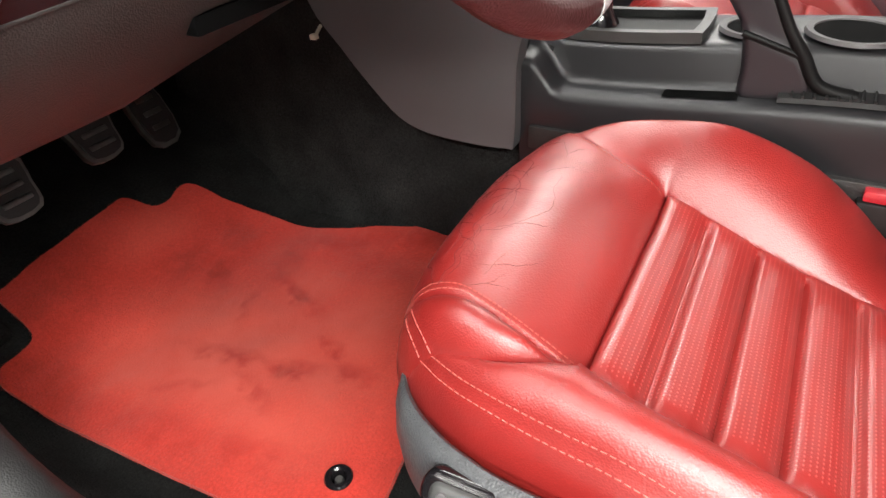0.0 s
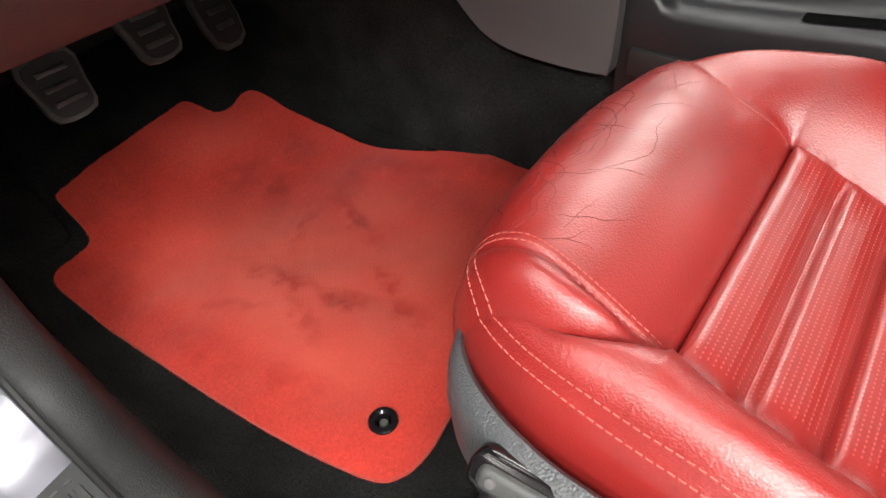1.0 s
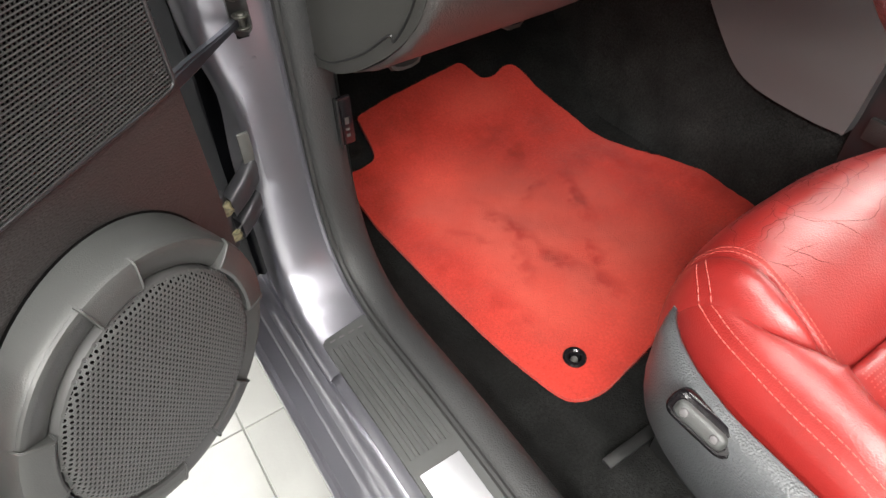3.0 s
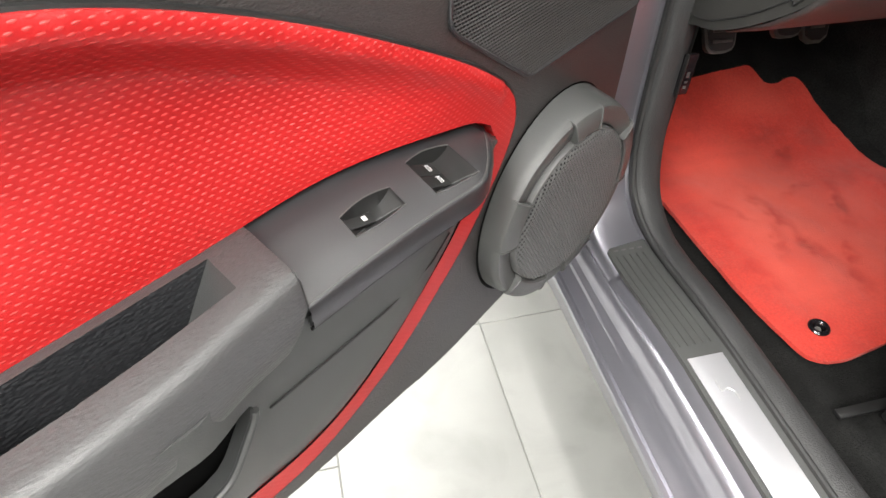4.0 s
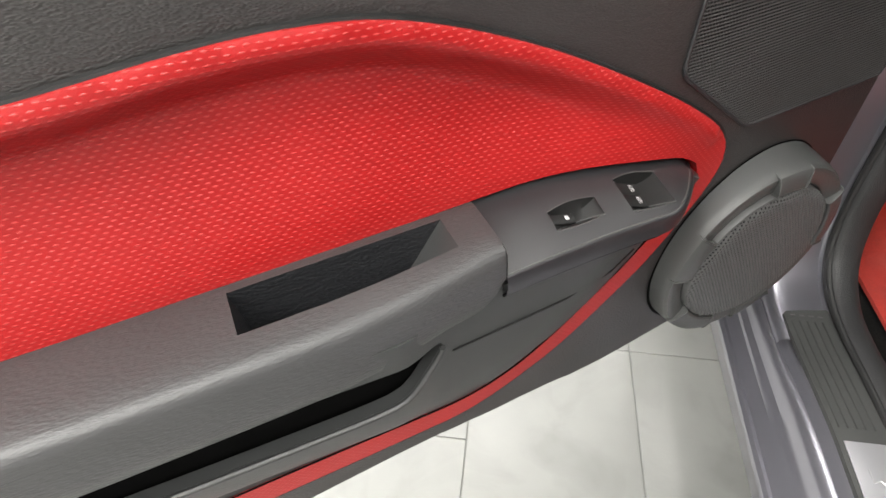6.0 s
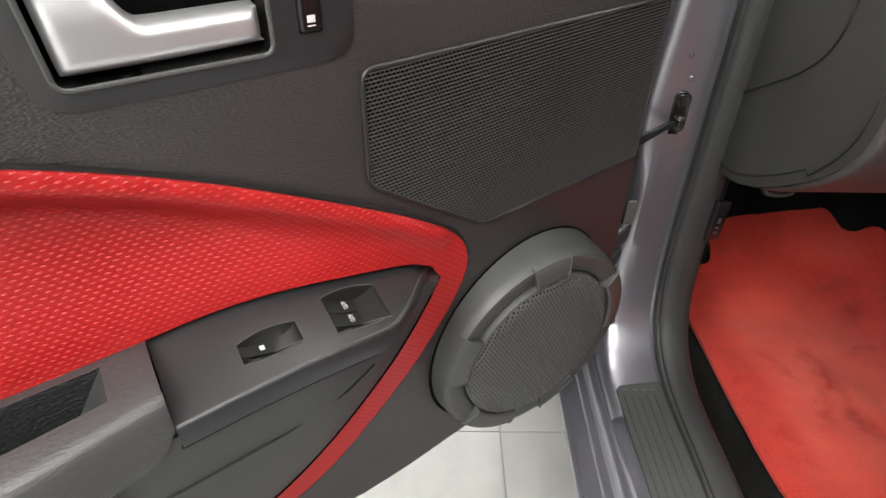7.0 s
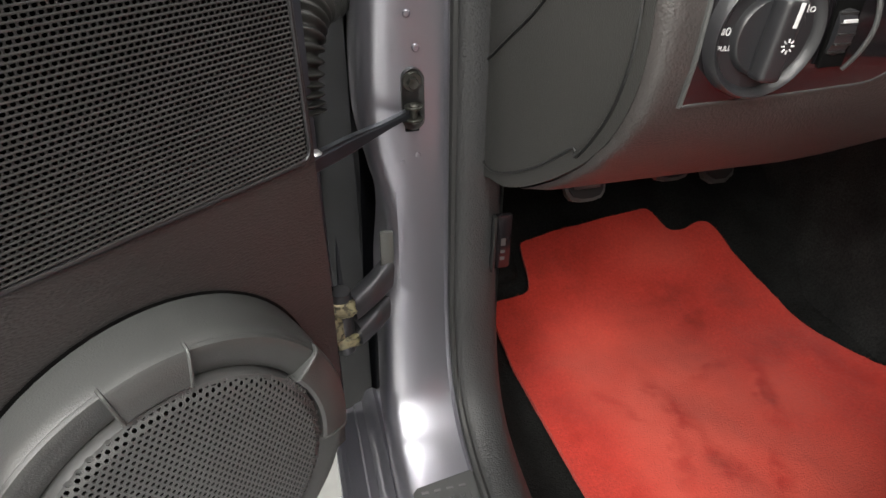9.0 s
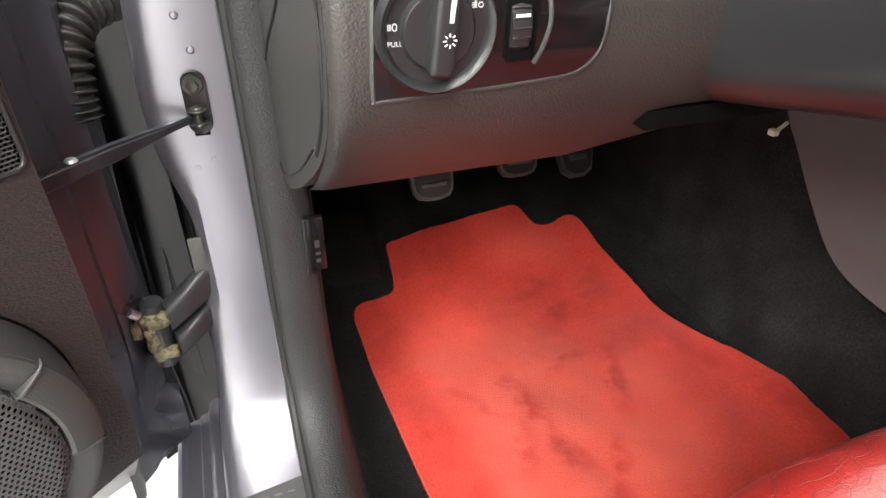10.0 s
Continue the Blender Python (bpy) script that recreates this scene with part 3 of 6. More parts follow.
    part("far_floor", rbox((1.15, -1.3, 0.28), (1.80, 1.25, 0.386), 0.005), carpet, car)
    part("rear_bulkhead", rbox((0.14, -1.36, 0.25), (1.84, -1.3, 1.40), 0.01), card_m, car)
    part("rear_side", rbox((0.05, -1.3, 0.25), (0.14, -0.95, 1.38), 0.02), silver, car)
    part("windscreen_frame", tube([(0.24, 0.16, 1.385), (0.19, 0.55, 1.28), (0.15, 1.10, 1.08)], 0.026, 10), grey, car, "slanting windscreen pillar")
    part("dash_top", sweep([0.15, 0.5, 1.0, 1.80], lambda x: [(x, 0.56, 1.235), (x, 0.80, 1.22), (x, 1.05, 1.14), (x, 1.22, 1.06)]), card_m, car, "dark grained dashboard top")
    part("cowl", rbox((0.10, 1.15, 0.95), (1.80, 1.30, 1.08), 0.02), black, car)
    part("underbody", rbox((0.12, -1.3, 0.17), (1.84, 2.6, 0.27), 0.01), black, car)
    fender = part("front_wing", sweep([0.80 + 0.1 * k for k in range(18)], lambda y: [(0.02, y, 0.98), (-0.055, y, 0.93), (-0.085, y, 0.80), (-0.09, y, 0.60), (-0.075, y, 0.42), (-0.05, y, 0.24)]), silver, car)
    # wing return and inner wing take the shade-darkened metal
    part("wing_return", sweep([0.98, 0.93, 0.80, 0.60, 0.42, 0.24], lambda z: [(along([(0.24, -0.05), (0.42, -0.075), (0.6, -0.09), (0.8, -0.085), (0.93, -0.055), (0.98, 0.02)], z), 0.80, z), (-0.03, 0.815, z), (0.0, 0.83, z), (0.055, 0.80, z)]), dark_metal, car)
    folds = [(-0.10, 0.850), (-0.062, 0.850), (-0.056, 0.828), (-0.044, 0.824), (-0.038, 0.846), (-0.022, 0.848), (-0.016, 0.822), (-0.004, 0.818), (0.002, 0.842), (0.018, 0.846), (0.026, 0.824), (0.040, 0.820), (0.048, 0.836), (0.060, 0.832), (0.072, 0.805), (0.085, 0.785), (0.10, 0.74)]
    well = part("inner_wing", sweep([0.24, 0.32, 0.40, 0.50, 0.60, 0.70, 0.80, 0.92, 1.06], lambda z: [(x + 0.006 * math.sin(z * 9 + x * 20), y + 0.010 * math.sin(z * 7 + x * 40), z) for x, y in folds]), dark_metal, car, "inner wing metal behind the hinge, darkened for shade", angle=40)
    part("sealant_clip", rbox((0.040, 0.800, 0.925), (0.056, 0.812, 0.945), 0.003), cream, well, "small cream plastic clip")
    part("bonnet", rbox((0.0, 1.3, 0.93), (1.8, 2.6, 0.99), 0.02), silver, car)
    return car


car = car_shell()
check = thing("door_check_strap", "dark steel door check strap bolted to the pillar", "door hardware")
def strap_row(t):
    p = Vector((0.106, 0.698, 0.831)).lerp(Vector((-0.060, 0.568, 0.822)), t)
    side = Vector((0.784, -0.62, 0)).normalized() * 0.0042
    hi = 0.0042 + 0.0042 * ease(0.12, 0.50, t)
    return [p + side * a + Vector((0, 0, hi * b)) for a, b in ((-1, -0.8), (-0.7, -1), (0.7, -1), (1, -0.8), (1, 0.55), (0.75, 0.7), (0.75, 1), (-0.7, 1), (-1, 0.8), (-1, -0.8))]


part("strap", sweep([k / 16 for k in range(17)], strap_row, cap=False), strap_m, check, "dark blue-grey pressed steel strap", angle=30)
part("rivet", lathe([(0.0, 0.003), (0.004, 0.0025), (0.006, 0.0)], Matrix.Translation((0.004, 0.6185, 0.8330)), 14), satin, check, "bright worn rivet")
plate = [(0.0115 * math.cos(k * math.tau / 28), (0.020 if math.sin(k * math.tau / 28) > 0 else -0.020) + 0.0115 * math.sin(k * math.tau / 28)) for k in range(28)]
part("bracket", sheet(plate, 0.004, lambda x, z: (0.108 + x, 0.6985 - 0.0016 * (1 - min(1, near_edge([(x, z)], plate)[0] / 0.004)), 0.843 + z), lambda x, z: (0.108 + x, 0.7060, 0.843 + z)), black, check, "dull black oval bracket on the pillar")
part("washer", lathe([(0.0, 0.0032), (0.0090, 0.0028), (0.0104, 0.0)], pose(0.107, 0.6980, 0.862, 90, 0, 0), 24), dark_steel, check)
part("bolt", lathe([(0.0, 0.0075), (0.0032, 0.0078), (0.0052, 0.0082), (0.0060, 0.0070), (0.0060, 0.002)], pose(0.107, 0.6970, 0.862, 90, 0, 0), 6), dark_steel, check)
for z in (0.8255, 0.8385):
    part("ear", lathe([(0.0, 0.0016), (0.0085, 0.0016), (0.0092, 0.0008), (0.0092, -0.0008), (0.0085, -0.0016), (0.0, -0.0016)], pose(0.107, 0.6915, z), 20), dark_steel, check)
part("pin", lathe([(0.0, 0.0110), (0.0042, 0.0105), (0.0055, 0.0085), (0.0040, 0.0078), (0.0040, -0.010), (0.0, -0.010)], pose(0.107, 0.6900, 0.832), 14), dark_steel, check, "dark hinge pin with a domed head")
part("slot", rbox((0.100, 0.7005, 0.808), (0.115, 0.7035, 0.822), 0.002), void, check)

release = thing("bonnet_release", "gloss black bonnet release tab set in the kick trim", "lever")
part("tab", rbox((0.1900, 0.669, 0.640), (0.2135, 0.677, 0.712), 0.003), gloss, release)
part("lip", rbox((0.1900, 0.664, 0.638), (0.1935, 0.672, 0.714), 0.0012), black, release)
for z0, z1 in ((0.652, 0.658), (0.662, 0.667), (0.672, 0.683)):
    part("marking", rbox((0.2010, 0.6684, z0), (0.2065, 0.6694, z1 - 0.001), 0.0005), grey_ink, release)

# ---- red carpet mat ----
MAT = smooth_line([(0.342, 0.308), (0.322, 0.340), (0.307, 0.42), (0.296, 0.52), (0.289, 0.63), (0.283, 0.74), (0.278, 0.84), (0.277, 0.885), (0.292, 0.900), (0.325, 0.903), (0.352, 0.910), (0.360, 0.935), (0.362, 0.975), (0.376, 0.995),
                   (0.488, 1.010), (0.60, 1.022), (0.634, 1.022), (0.648, 1.000), (0.662, 0.978), (0.690, 0.974), (0.722, 0.984), (0.748, 0.982), (0.762, 0.955), (0.772, 0.915), (0.797, 0.852), (0.812, 0.76), (0.830, 0.69), (0.868, 0.605),
                   (0.900, 0.50), (0.908, 0.42), (0.86, 0.37), (0.75, 0.345), (0.60, 0.330), (0.45, 0.306), (0.385, 0.296)], 4, True)
MAT = [(p.x, p.y) for p in MAT]


def mat_z(x, y):
    up = 0.55 * (max(0, y - 0.83) + 0.02 * math.exp(-((y - 0.83) / 0.03) ** 2))
    return 0.352 + up + 0.010 * ease(0.80, 0.90, x) + 0.0035 * noise.noise((x * 14, y * 14, 3)) + 0.0012 * noise.noise((x * 60, y * 60, 7))


mat_thing = thing("floor_mat", "bright red plush carpet driver's mat with darker scuffs and painted shade by the pedals", "car mat")
hole = [(0.387 + 0.011 * math.cos(a * math.tau / 16), 0.363 + 0.011 * math.sin(a * math.tau / 16)) for a in range(16)]
pile_ob = part("carpet_face", sheet(MAT, 0.009, lambda x, y: (x, y, mat_z(x, y)), lambda x, y: (x, y, mat_z(x, y) - 0.009), [hole]), pile, mat_thing, angle=70)
rng = random.Random(5)
fuzz_v, fuzz_f = [], []
rim_pts = densify(MAT, 0.0011)
mid_x, mid_y = 0.58, 0.66
for k, (x, y) in enumerate(rim_pts):
    x2, y2 = rim_pts[(k + 3) % len(rim_pts)]
    dx, dy = x2 - x, y2 - y
    ln = max(math.hypot(dx, dy), 1e-6)
    nx, ny = dy / ln, -dx / ln
    if nx * (x - mid_x) + ny * (y - mid_y) < 0:
        nx, ny = -nx, -ny
    for _ in range(2):
        ox, z = rng.uniform(-0.004, 0.0), mat_z(x, y) + rng.uniform(-0.006, 0.0)
        out, up, side = rng.uniform(0.0012, 0.0042), rng.uniform(-0.0015, 0.0025), rng.uniform(-0.002, 0.002)
        px, py = x + nx * ox, y + ny * ox
        w = 0.0005
        q = len(fuzz_v)
        fuzz_v += [(px - dx / ln * w, py - dy / ln * w, z), (px + dx / ln * w, py + dy / ln * w, z), (px + nx * (out - ox) + dx / ln * side, py + ny * (out - ox) + dy / ln * side, z + up)]
        fuzz_f.append((q, q + 1, q + 2))
tagged(mesh_ob("pile_fringe", fuzz_v, fuzz_f, pile, mat_thing, "short red pile fibres along the rim", smooth=False), kind="stuff")
part("eyelet", lathe([(0.0085, -0.008), (0.0095, 0.001), (0.012, 0.0035), (0.0165, 0.0032), (0.0185, 0.0008), (0.0185, -0.002)], pose(0.387, 0.363, mat_z(0.387, 0.363)), 28), gloss, mat_thing, "gloss black ring eyelet")
part("stud", lathe([(0.0, 0.004), (0.005, 0.0035), (0.006, 0.0), (0.006, -0.012)], pose(0.387, 0.363, 0.345), 16), steel, mat_thing)


# ---- pedals ----
def pedal(name, x, y, z, w, h, tilt, label, arm):
    t = thing(name, label, "pedal", pose(x, y, z, tilt, 0, 0), group="pedals")
    out = [(-w * 0.36, 0), (w * 0.36, 0), (w * 0.5, h * 0.45), (w * 0.5, h), (-w * 0.5, h), (-w * 0.5, h * 0.45)] if name != "accelerator_pedal" else [(-w / 2, 0), (w / 2, 0), (w / 2, h), (-w / 2, h)]
    out = [(p.x, p.y) for p in smooth_line(out, 3, True)]
    part("frame", sheet(out, 0.012, lambda a, b: (a, -0.004, b), lambda a, b: (a, 0.008, b)), pedal_steel, t, "bright metal pedal surround")
    inn = [(a * 0.84, h / 2 + (b - h / 2) * 0.88) for a, b in out]
    part("pad", sheet(inn, 0.012, lambda a, b: (a, -0.009, b), lambda a, b: (a, 0.0, b)), rubber, t, "black rubber pad")
    for k in range(3):
        b = h * (0.25 + 0.25 * k)
        part("grip_bar", rbox((-w * 0.30, -0.0125, b - h * 0.045), (w * 0.30, -0.0085, b + h * 0.045), 0.0015), pedal_steel, t)
    part("arm", tube([(0, 0.004, h * 0.7), (0, 0.03, h + 0.06), (0, 0.08, h + arm)], 0.008, 8), black, t)
    return t


pedal("clutch_pedal", 0.414, 0.872, 0.592, 0.070, 0.080, -28, "black rubber clutch pedal with metal surround", 0.22)
pedal("brake_pedal", 0.557, 0.871, 0.611, 0.070, 0.080, -28, "black rubber brake pedal with metal surround", 0.22)
pedal("accelerator_pedal", 0.730, 0.970, 0.542, 0.060, 0.105, -28, "black and metal accelerator pedal", 0.20)

clip = thing("trim_clip", "small cream plastic clip on the console side", "clip")
part("head", rbox((0.868, 0.694, 0.708), (0.879, 0.706, 0.717), 0.002, 2), cream, clip)
part("stem", tube([(0.877, 0.70, 0.713), (0.90, 0.705, 0.722)], 0.003, 8), cream, clip)


# ---- driver's door, swung open; its own axes run back along the panel (u), inward (w) and up (v) ----
DU, DW = Vector((-0.8567, -0.5158, 0)), Vector((0.5158, -0.8567, 0))
DOOR_POSE = Matrix(((DU.x, DW.x, 0, 0.02498), (DU.y, DW.y, 0, 0.50185), (0, 0, 1, 0), (0, 0, 0, 1)))
RED_EDGE = [(1.22, 1.020), (1.03, 1.038), (0.94, 1.046), (0.84, 1.053), (0.75, 1.064), (0.69, 1.067), (0.63, 1.062), (0.56, 1.041), (0.475, 1.004), (0.367, 0.945), (0.297, 0.897), (0.272, 0.871), (0.262, 0.843),
            (0.267, 0.819), (0.284, 0.787), (0.325, 0.735), (0.369, 0.692), (0.41, 0.656), (0.45, 0.634), (0.51, 0.622), (0.615, 0.612), (0.695, 0.604), (0.84, 0.592), (1.22, 0.560)]
STRIP_IN = [(1.22, 0.596), (0.87, 0.626), (0.705, 0.638), (0.60, 0.644), (0.526, 0.649), (0.48, 0.659), (0.435, 0.680), (0.392, 0.714), (0.349, 0.760), (0.316, 0.804), (0.297, 0.837)]
ARM_IN = [(0.306, 0.854), (0.341, 0.873), (0.416, 0.888), (0.489, 0.890), (0.592, 0.880), (0.77, 0.868), (0.92, 0.858), (1.22, 0.845)]
red_out = [(p.x, p.y) for p in smooth_line([(*q, 0) for q in RED_EDGE], 5)]
strip_in = [(p.x, p.y) for p in smooth_line([(*q, 0) for q in STRIP_IN], 5)]
arm_in = [(p.x, p.y) for p in smooth_line([(*q, 0) for q in ARM_IN], 5)]
top_tab = sorted([q for q in red_out if q[1] > 0.856], key=lambda q: q[0])
in_tab = sorted(strip_in, key=lambda q: q[0])
arm_tab = sorted(arm_in, key=lambda q: q[0])


def base_w(u):
    d = 0.37 - u
    return 0.0 if d < -0.045 else -0.118 * d if d > 0.045 else -0.118 * (d + 0.045) ** 2 / 0.18


def bulge(u, v):
    return 0.03 * ease(0.38, 0.60, u) * min(1, max(0, (v - 0.44) / 0.06))


def card_w(u, v):
    return base_w(u) + (bulge(u, v) if v < 0.75 else 0.0) - 0.010 * ease(1.10, 1.24, v)


def red_w(u, v):
    w = base_w(u) + 0.004
    vt, va = along(top_tab, max(u, 0.277)), along(arm_tab, max(u, 0.316))
    if v > va - 0.002 and u > 0.29:
        d, h = vt - v, max(vt - va, 0.01)
        s = min(1, max(0, d / h))
        deep = 0.030 * ease(0.03, 0.16, h) * ease(0.30, 0.5, u)
        w += 0.006 * math.exp(-((d - 0.010) / 0.010) ** 2) - deep * ease(0.012, 0.050, d) * (1 - 0.55 * ease(0.35, 1.0, s))
    else:
        w += bulge(u, v)
    return w


def low_w(u, v):
    vs = max(along(in_tab, u), 0.652 * ease(0.46, 0.55, u))
    ws = bulge(u, vs) + base_w(u)
    s = min(1, max(0, (v - vs) / max(0.835 - vs, 0.01)))
    wt = 0.004 + 0.049 * ease(0.30, 0.46, u) + 0.023 * ease(0.595, 0.66, u)
    return ws + 0.0028 + (wt - ws) * s ** (0.75 - 0.30 * ease(0.5, 0.62, u))


def arm_top(u):
    return along(arm_tab, u)


def make_door():
    door = thing("car_door", "open car door with dark grained panel and woven red insert", "car door", DOOR_POSE)
    L = lambda f: (lambda u, v: (u, f(u, v), v))
    G = rounded([(0.3680, 1.0620), (0.19, 1.0565), (0.0105, 1.0505), (0.0070, 0.8690), (0.12, 0.872), (0.243, 0.8750), (0.3670, 0.9660)], 0.011)
    W = rounded([(0.4275, 1.0865), (0.5500, 1.0870), (0.5570, 1.182), (0.4275, 1.180)], 0.008)
    # dark card, cut away where the red insert sits
    bottom = [(0.006, 0.556), (0.24, 0.546), (0.40, 0.541), (0.45, 0.552), (0.50, 0.566), (0.56, 0.581), (0.60, 0.583), (0.65, 0.575), (0.75, 0.556), (0.81, 0.544), (1.0, 0.506), (1.22, 0.462)]
    front = [(0.012, 1.22), (0.008, 1.05), (0.003, 0.90), (0.001, 0.75), (0.003, 0.60)]
    back_edge = list(reversed(red_out))
    outline = bottom + back_edge + [(1.22, 1.22)] + front
    card = part("door_card", sheet(outline, 0.013, L(card_w), lambda u, v: (u, card_w(u, v) - 0.022, v), [G, W]), card_m, door, "dark brown-black grained plastic panel", angle=50)
    # red insert and its tail
    red = part("red_insert", sheet(red_out + strip_in + arm_in, 0.008, L(red_w), lambda u, v: (u, red_w(u, v) - 0.02, v)), vinyl, door, "bright red woven-look vinyl insert", angle=60)
    part("insert_welt", tube([(u, card_w(u, v) + 0.0015, v) for u, v in red_out], 0.0028, 6), black, door)
    part("strip_welt", tube([(u, red_w(u, v) + 0.0002, v) for u, v in strip_in], 0.0010, 6), void, door)
    # lower moulding with the map pocket
    crease = [(u, 0.842 if u > 0.40 else along([(0.31, 0.848), (0.40, 0.842)], u)) for u in (1.22, 1.0, 0.8, 0.6, 0.5, 0.42, 0.36, 0.315)]
    pocket = [(p.x, p.y) for p in smooth_line([(0.612, 0.788, 0), (0.630, 0.760, 0), (0.662, 0.734, 0), (0.75, 0.727, 0), (0.90, 0.725, 0), (0.955, 0.733, 0), (0.972, 0.768, 0), (0.972, 0.800, 0), (0.80, 0.802, 0), (0.64, 0.802, 0)], 4, True)]
    low = part("lower_moulding", sheet(strip_in + list(reversed(crease)), 0.010, L(low_w), lambda u, v: (u, low_w(u, v) - 0.015, v), [pocket]), mould_m, door, "dark grey moulded plastic with a map pocket", angle=50)
    part("pocket_lip", tube([(u, low_w(u, v) + 0.001, v) for u, v in pocket if v < 0.79], 0.0032, 8), mould_m, low)
    # black box fills the pocket in place of its deep shade
    part("pocket_shade_box", rbox((0.606, -0.03, 0.705), (0.985, 0.040, 0.812), 0.004), void, low)
    seam = [(u, low_w(u, v) + 0.0006, v) for u, v in ((0.600, 0.770), (0.54, 0.774), (0.48, 0.777), (0.42, 0.783), (0.385, 0.788))]
    part("seam", tube(seam, 0.0011, 6), black, low)
    # armrest with pull cup
    us = [0.5569, 0.5595, 0.566, 0.577, 0.590, 0.60, 0.65, 0.70, 0.745, 0.760, 0.768, 0.78, 0.82, 0.88, 0.95, 1.05, 1.15, 1.22]
    ws = [(-0.028, -0.012), (-0.014, 0.0), (-0.008, 0.001), (0.000, 0.002), (0.044, 0.0025), (0.0640, 0.0018), (0.0705, -0.0002), (0.0748, -0.0042), (0.0772, -0.0110), (0.0802, -0.028), (0.0815, -0.047), (0.0800, -0.061), (0.0750, -0.0700), (0.066, -0.0735), (0.02, -0.072)]

    def arm_row(u):
        k = 0.745 + 0.255 * ease(0.535, 0.70, u)
        e = 0.0012 * (1 - ease(0.5569, 0.561, u))
        return [(u + 0.028 * min(1, max(0, (-dv - 0.034) / 0.038)) * (1 - ease(0.5575, 0.80, u)), w * k - e, arm_top(u) + dv * (0.98 if u > 0.6 else 0.95) - e + 0.004 * ease(0.75, 1.1, u) * ease(0, 0.06, w)) for w, dv in ws]
    arm = part("armrest", sweep(us, arm_row, lambda i, j: 0.589 < us[i] < 0.767 and j == 3, cap=True), softgrey, door, "grey grained soft armrest with a pull cup", angle=50)
    part("arm_end_filler", rbox((0.545, 0.0, 0.800), (0.590, 0.052, 0.846), 0.004, 2), mould_m, arm)
    end = [Vector(q) for q in arm_row(us[0])[5:11]]
    part("arm_seam", tube([q + Vector((0, 0.0001, 0.0)) for q in end[:5]], 0.0007, 6), black, arm)
    a, b = 0.590, 0.768
    cup_us = [u for u in us if a - 1e-6 <= u <= b + 1e-6]
    low_u = lambda u: a + 0.040 + (u - a) * (b - a - 0.054) / (b - a)
    floor_v = lambda u: 0.824 - 0.016 * (u - a) / (b - a)

    def cup_row(u):
        inner, outer = Vector(arm_row(u)[3]), Vector(arm_row(u)[4])
        return [inner, (low_u(u), inner.y + 0.006, floor_v(u)), (low_u(u), outer.y - 0.005, floor_v(u)), outer]
    part("pull_cup", sweep(cup_us, cup_row), cup_m, arm, "black grained cup liner", angle=30)
    for u, m in ((a, mould_m), (b, cup_m)):
        q = [Vector(p) for p in cup_row(u)]
        part("cup_end", sweep([0.0, 0.3, 0.7, 1.0], lambda t: [q[0].lerp(q[1], t), q[3].lerp(q[2], t)]), m, arm)
    # window switch panel: a flat top with two wells, a crisp edge and a side face
    ledge = [(0.306, -0.017), (0.318, -0.002), (0.340, 0.022), (0.362, 0.042), (0.383, 0.0535), (0.42, 0.0565), (0.48, 0.0570), (0.5565, 0.0575)]
    ledge = [(p.x, p.y) for p in smooth_line([(*q, 0) for q in ledge], 5)]
    slope = lambda u: 0.016 + 0.010 * ease(0.33, 0.5, u)

    def top_v(u, w):
        return arm_top(max(u, 0.316)) - 0.002 - slope(u) * (w + 0.024) / 0.090 * 1.05 - 0.010 * ease(0.325, 0.306, u)
    wells = [(0.375, 0.423, 0.009, 0.0455, 2), (0.450, 0.498, 0.0205, 0.0395, 1)]
    swell = lambda f: 0.0034 * math.sin(math.pi * f)
    holes = [[(u0 + (u1 - u0) * k / 12, w0 - swell(k / 12)) for k in range(13)] + [(u1 - (u1 - u0) * k / 12, w1 + swell(k / 12) * 0.5) for k in range(13)] for u0, u1, w0, w1, n in wells]
    panel = part("switch_panel", sheet([(0.306, -0.024), (0.5565, -0.024)] + ledge[::-1], 0.008, lambda u, w: (u, w, top_v(u, w)), None, holes), plastic, door, "smooth dark plastic window switch panel", angle=30)
    side = [(0.0, 0.0), (0.0012, -0.0004), (0.0022, -0.0016), (0.0030, -0.004), (0.0042, -0.013), (0.0040, -0.021), (0.0015, -0.0235), (-0.006, -0.0235)]
    part("panel_side", sweep(ledge, lambda q: [(q[0] - dw * ease(0.40, 0.33, q[0]), q[1] + dw * 1.2, top_v(*q) + dv * (0.45 + 0.55 * ease(0.32, 0.40, q[0]))) for dw, dv in side]), plastic, panel, angle=40)
    # thin paler tube paints the highlight that runs along the ledge
    part("edge_highlight", tube([(q[0], q[1] + 0.0006, top_v(*q) - 0.0004) for q in ledge[6:]], 0.0009, 8), grey, panel, "painted pale highlight along the panel's edge")
    part("panel_end", sweep([-0.024, 0.0, 0.03, 0.0575], lambda w: [(0.5565, w, top_v(0.5565, w)), (0.5572, w, top_v(0.5565, w) - 0.02)]), black, panel)
    part("shadow_gap", tube([(q[0] + 0.001, q[1] + 0.001, top_v(*q) - 0.0245 * (0.45 + 0.55 * ease(0.32, 0.40, q[0]))) for q in ledge[6:]], 0.0016, 6), void, panel)
    for u0, u1, w0, w1, n in wells:
        um = (u0 + u1) / 2 - 0.001
        dip = lambda u: 0.0098 * math.sin(math.pi * min(1, max(0, (u - u0) / (u1 - u0)))) ** 0.75
        us_w = [u0 + (u1 - u0) * (1 - math.cos(math.pi * k / 16)) / 2 for k in range(17)]
        fu = lambda u: (u - u0) / (u1 - u0)
        wi, wx = (lambda u: w0 - swell(fu(u))), (lambda u: w1 + 0.5 * swell(fu(u)))
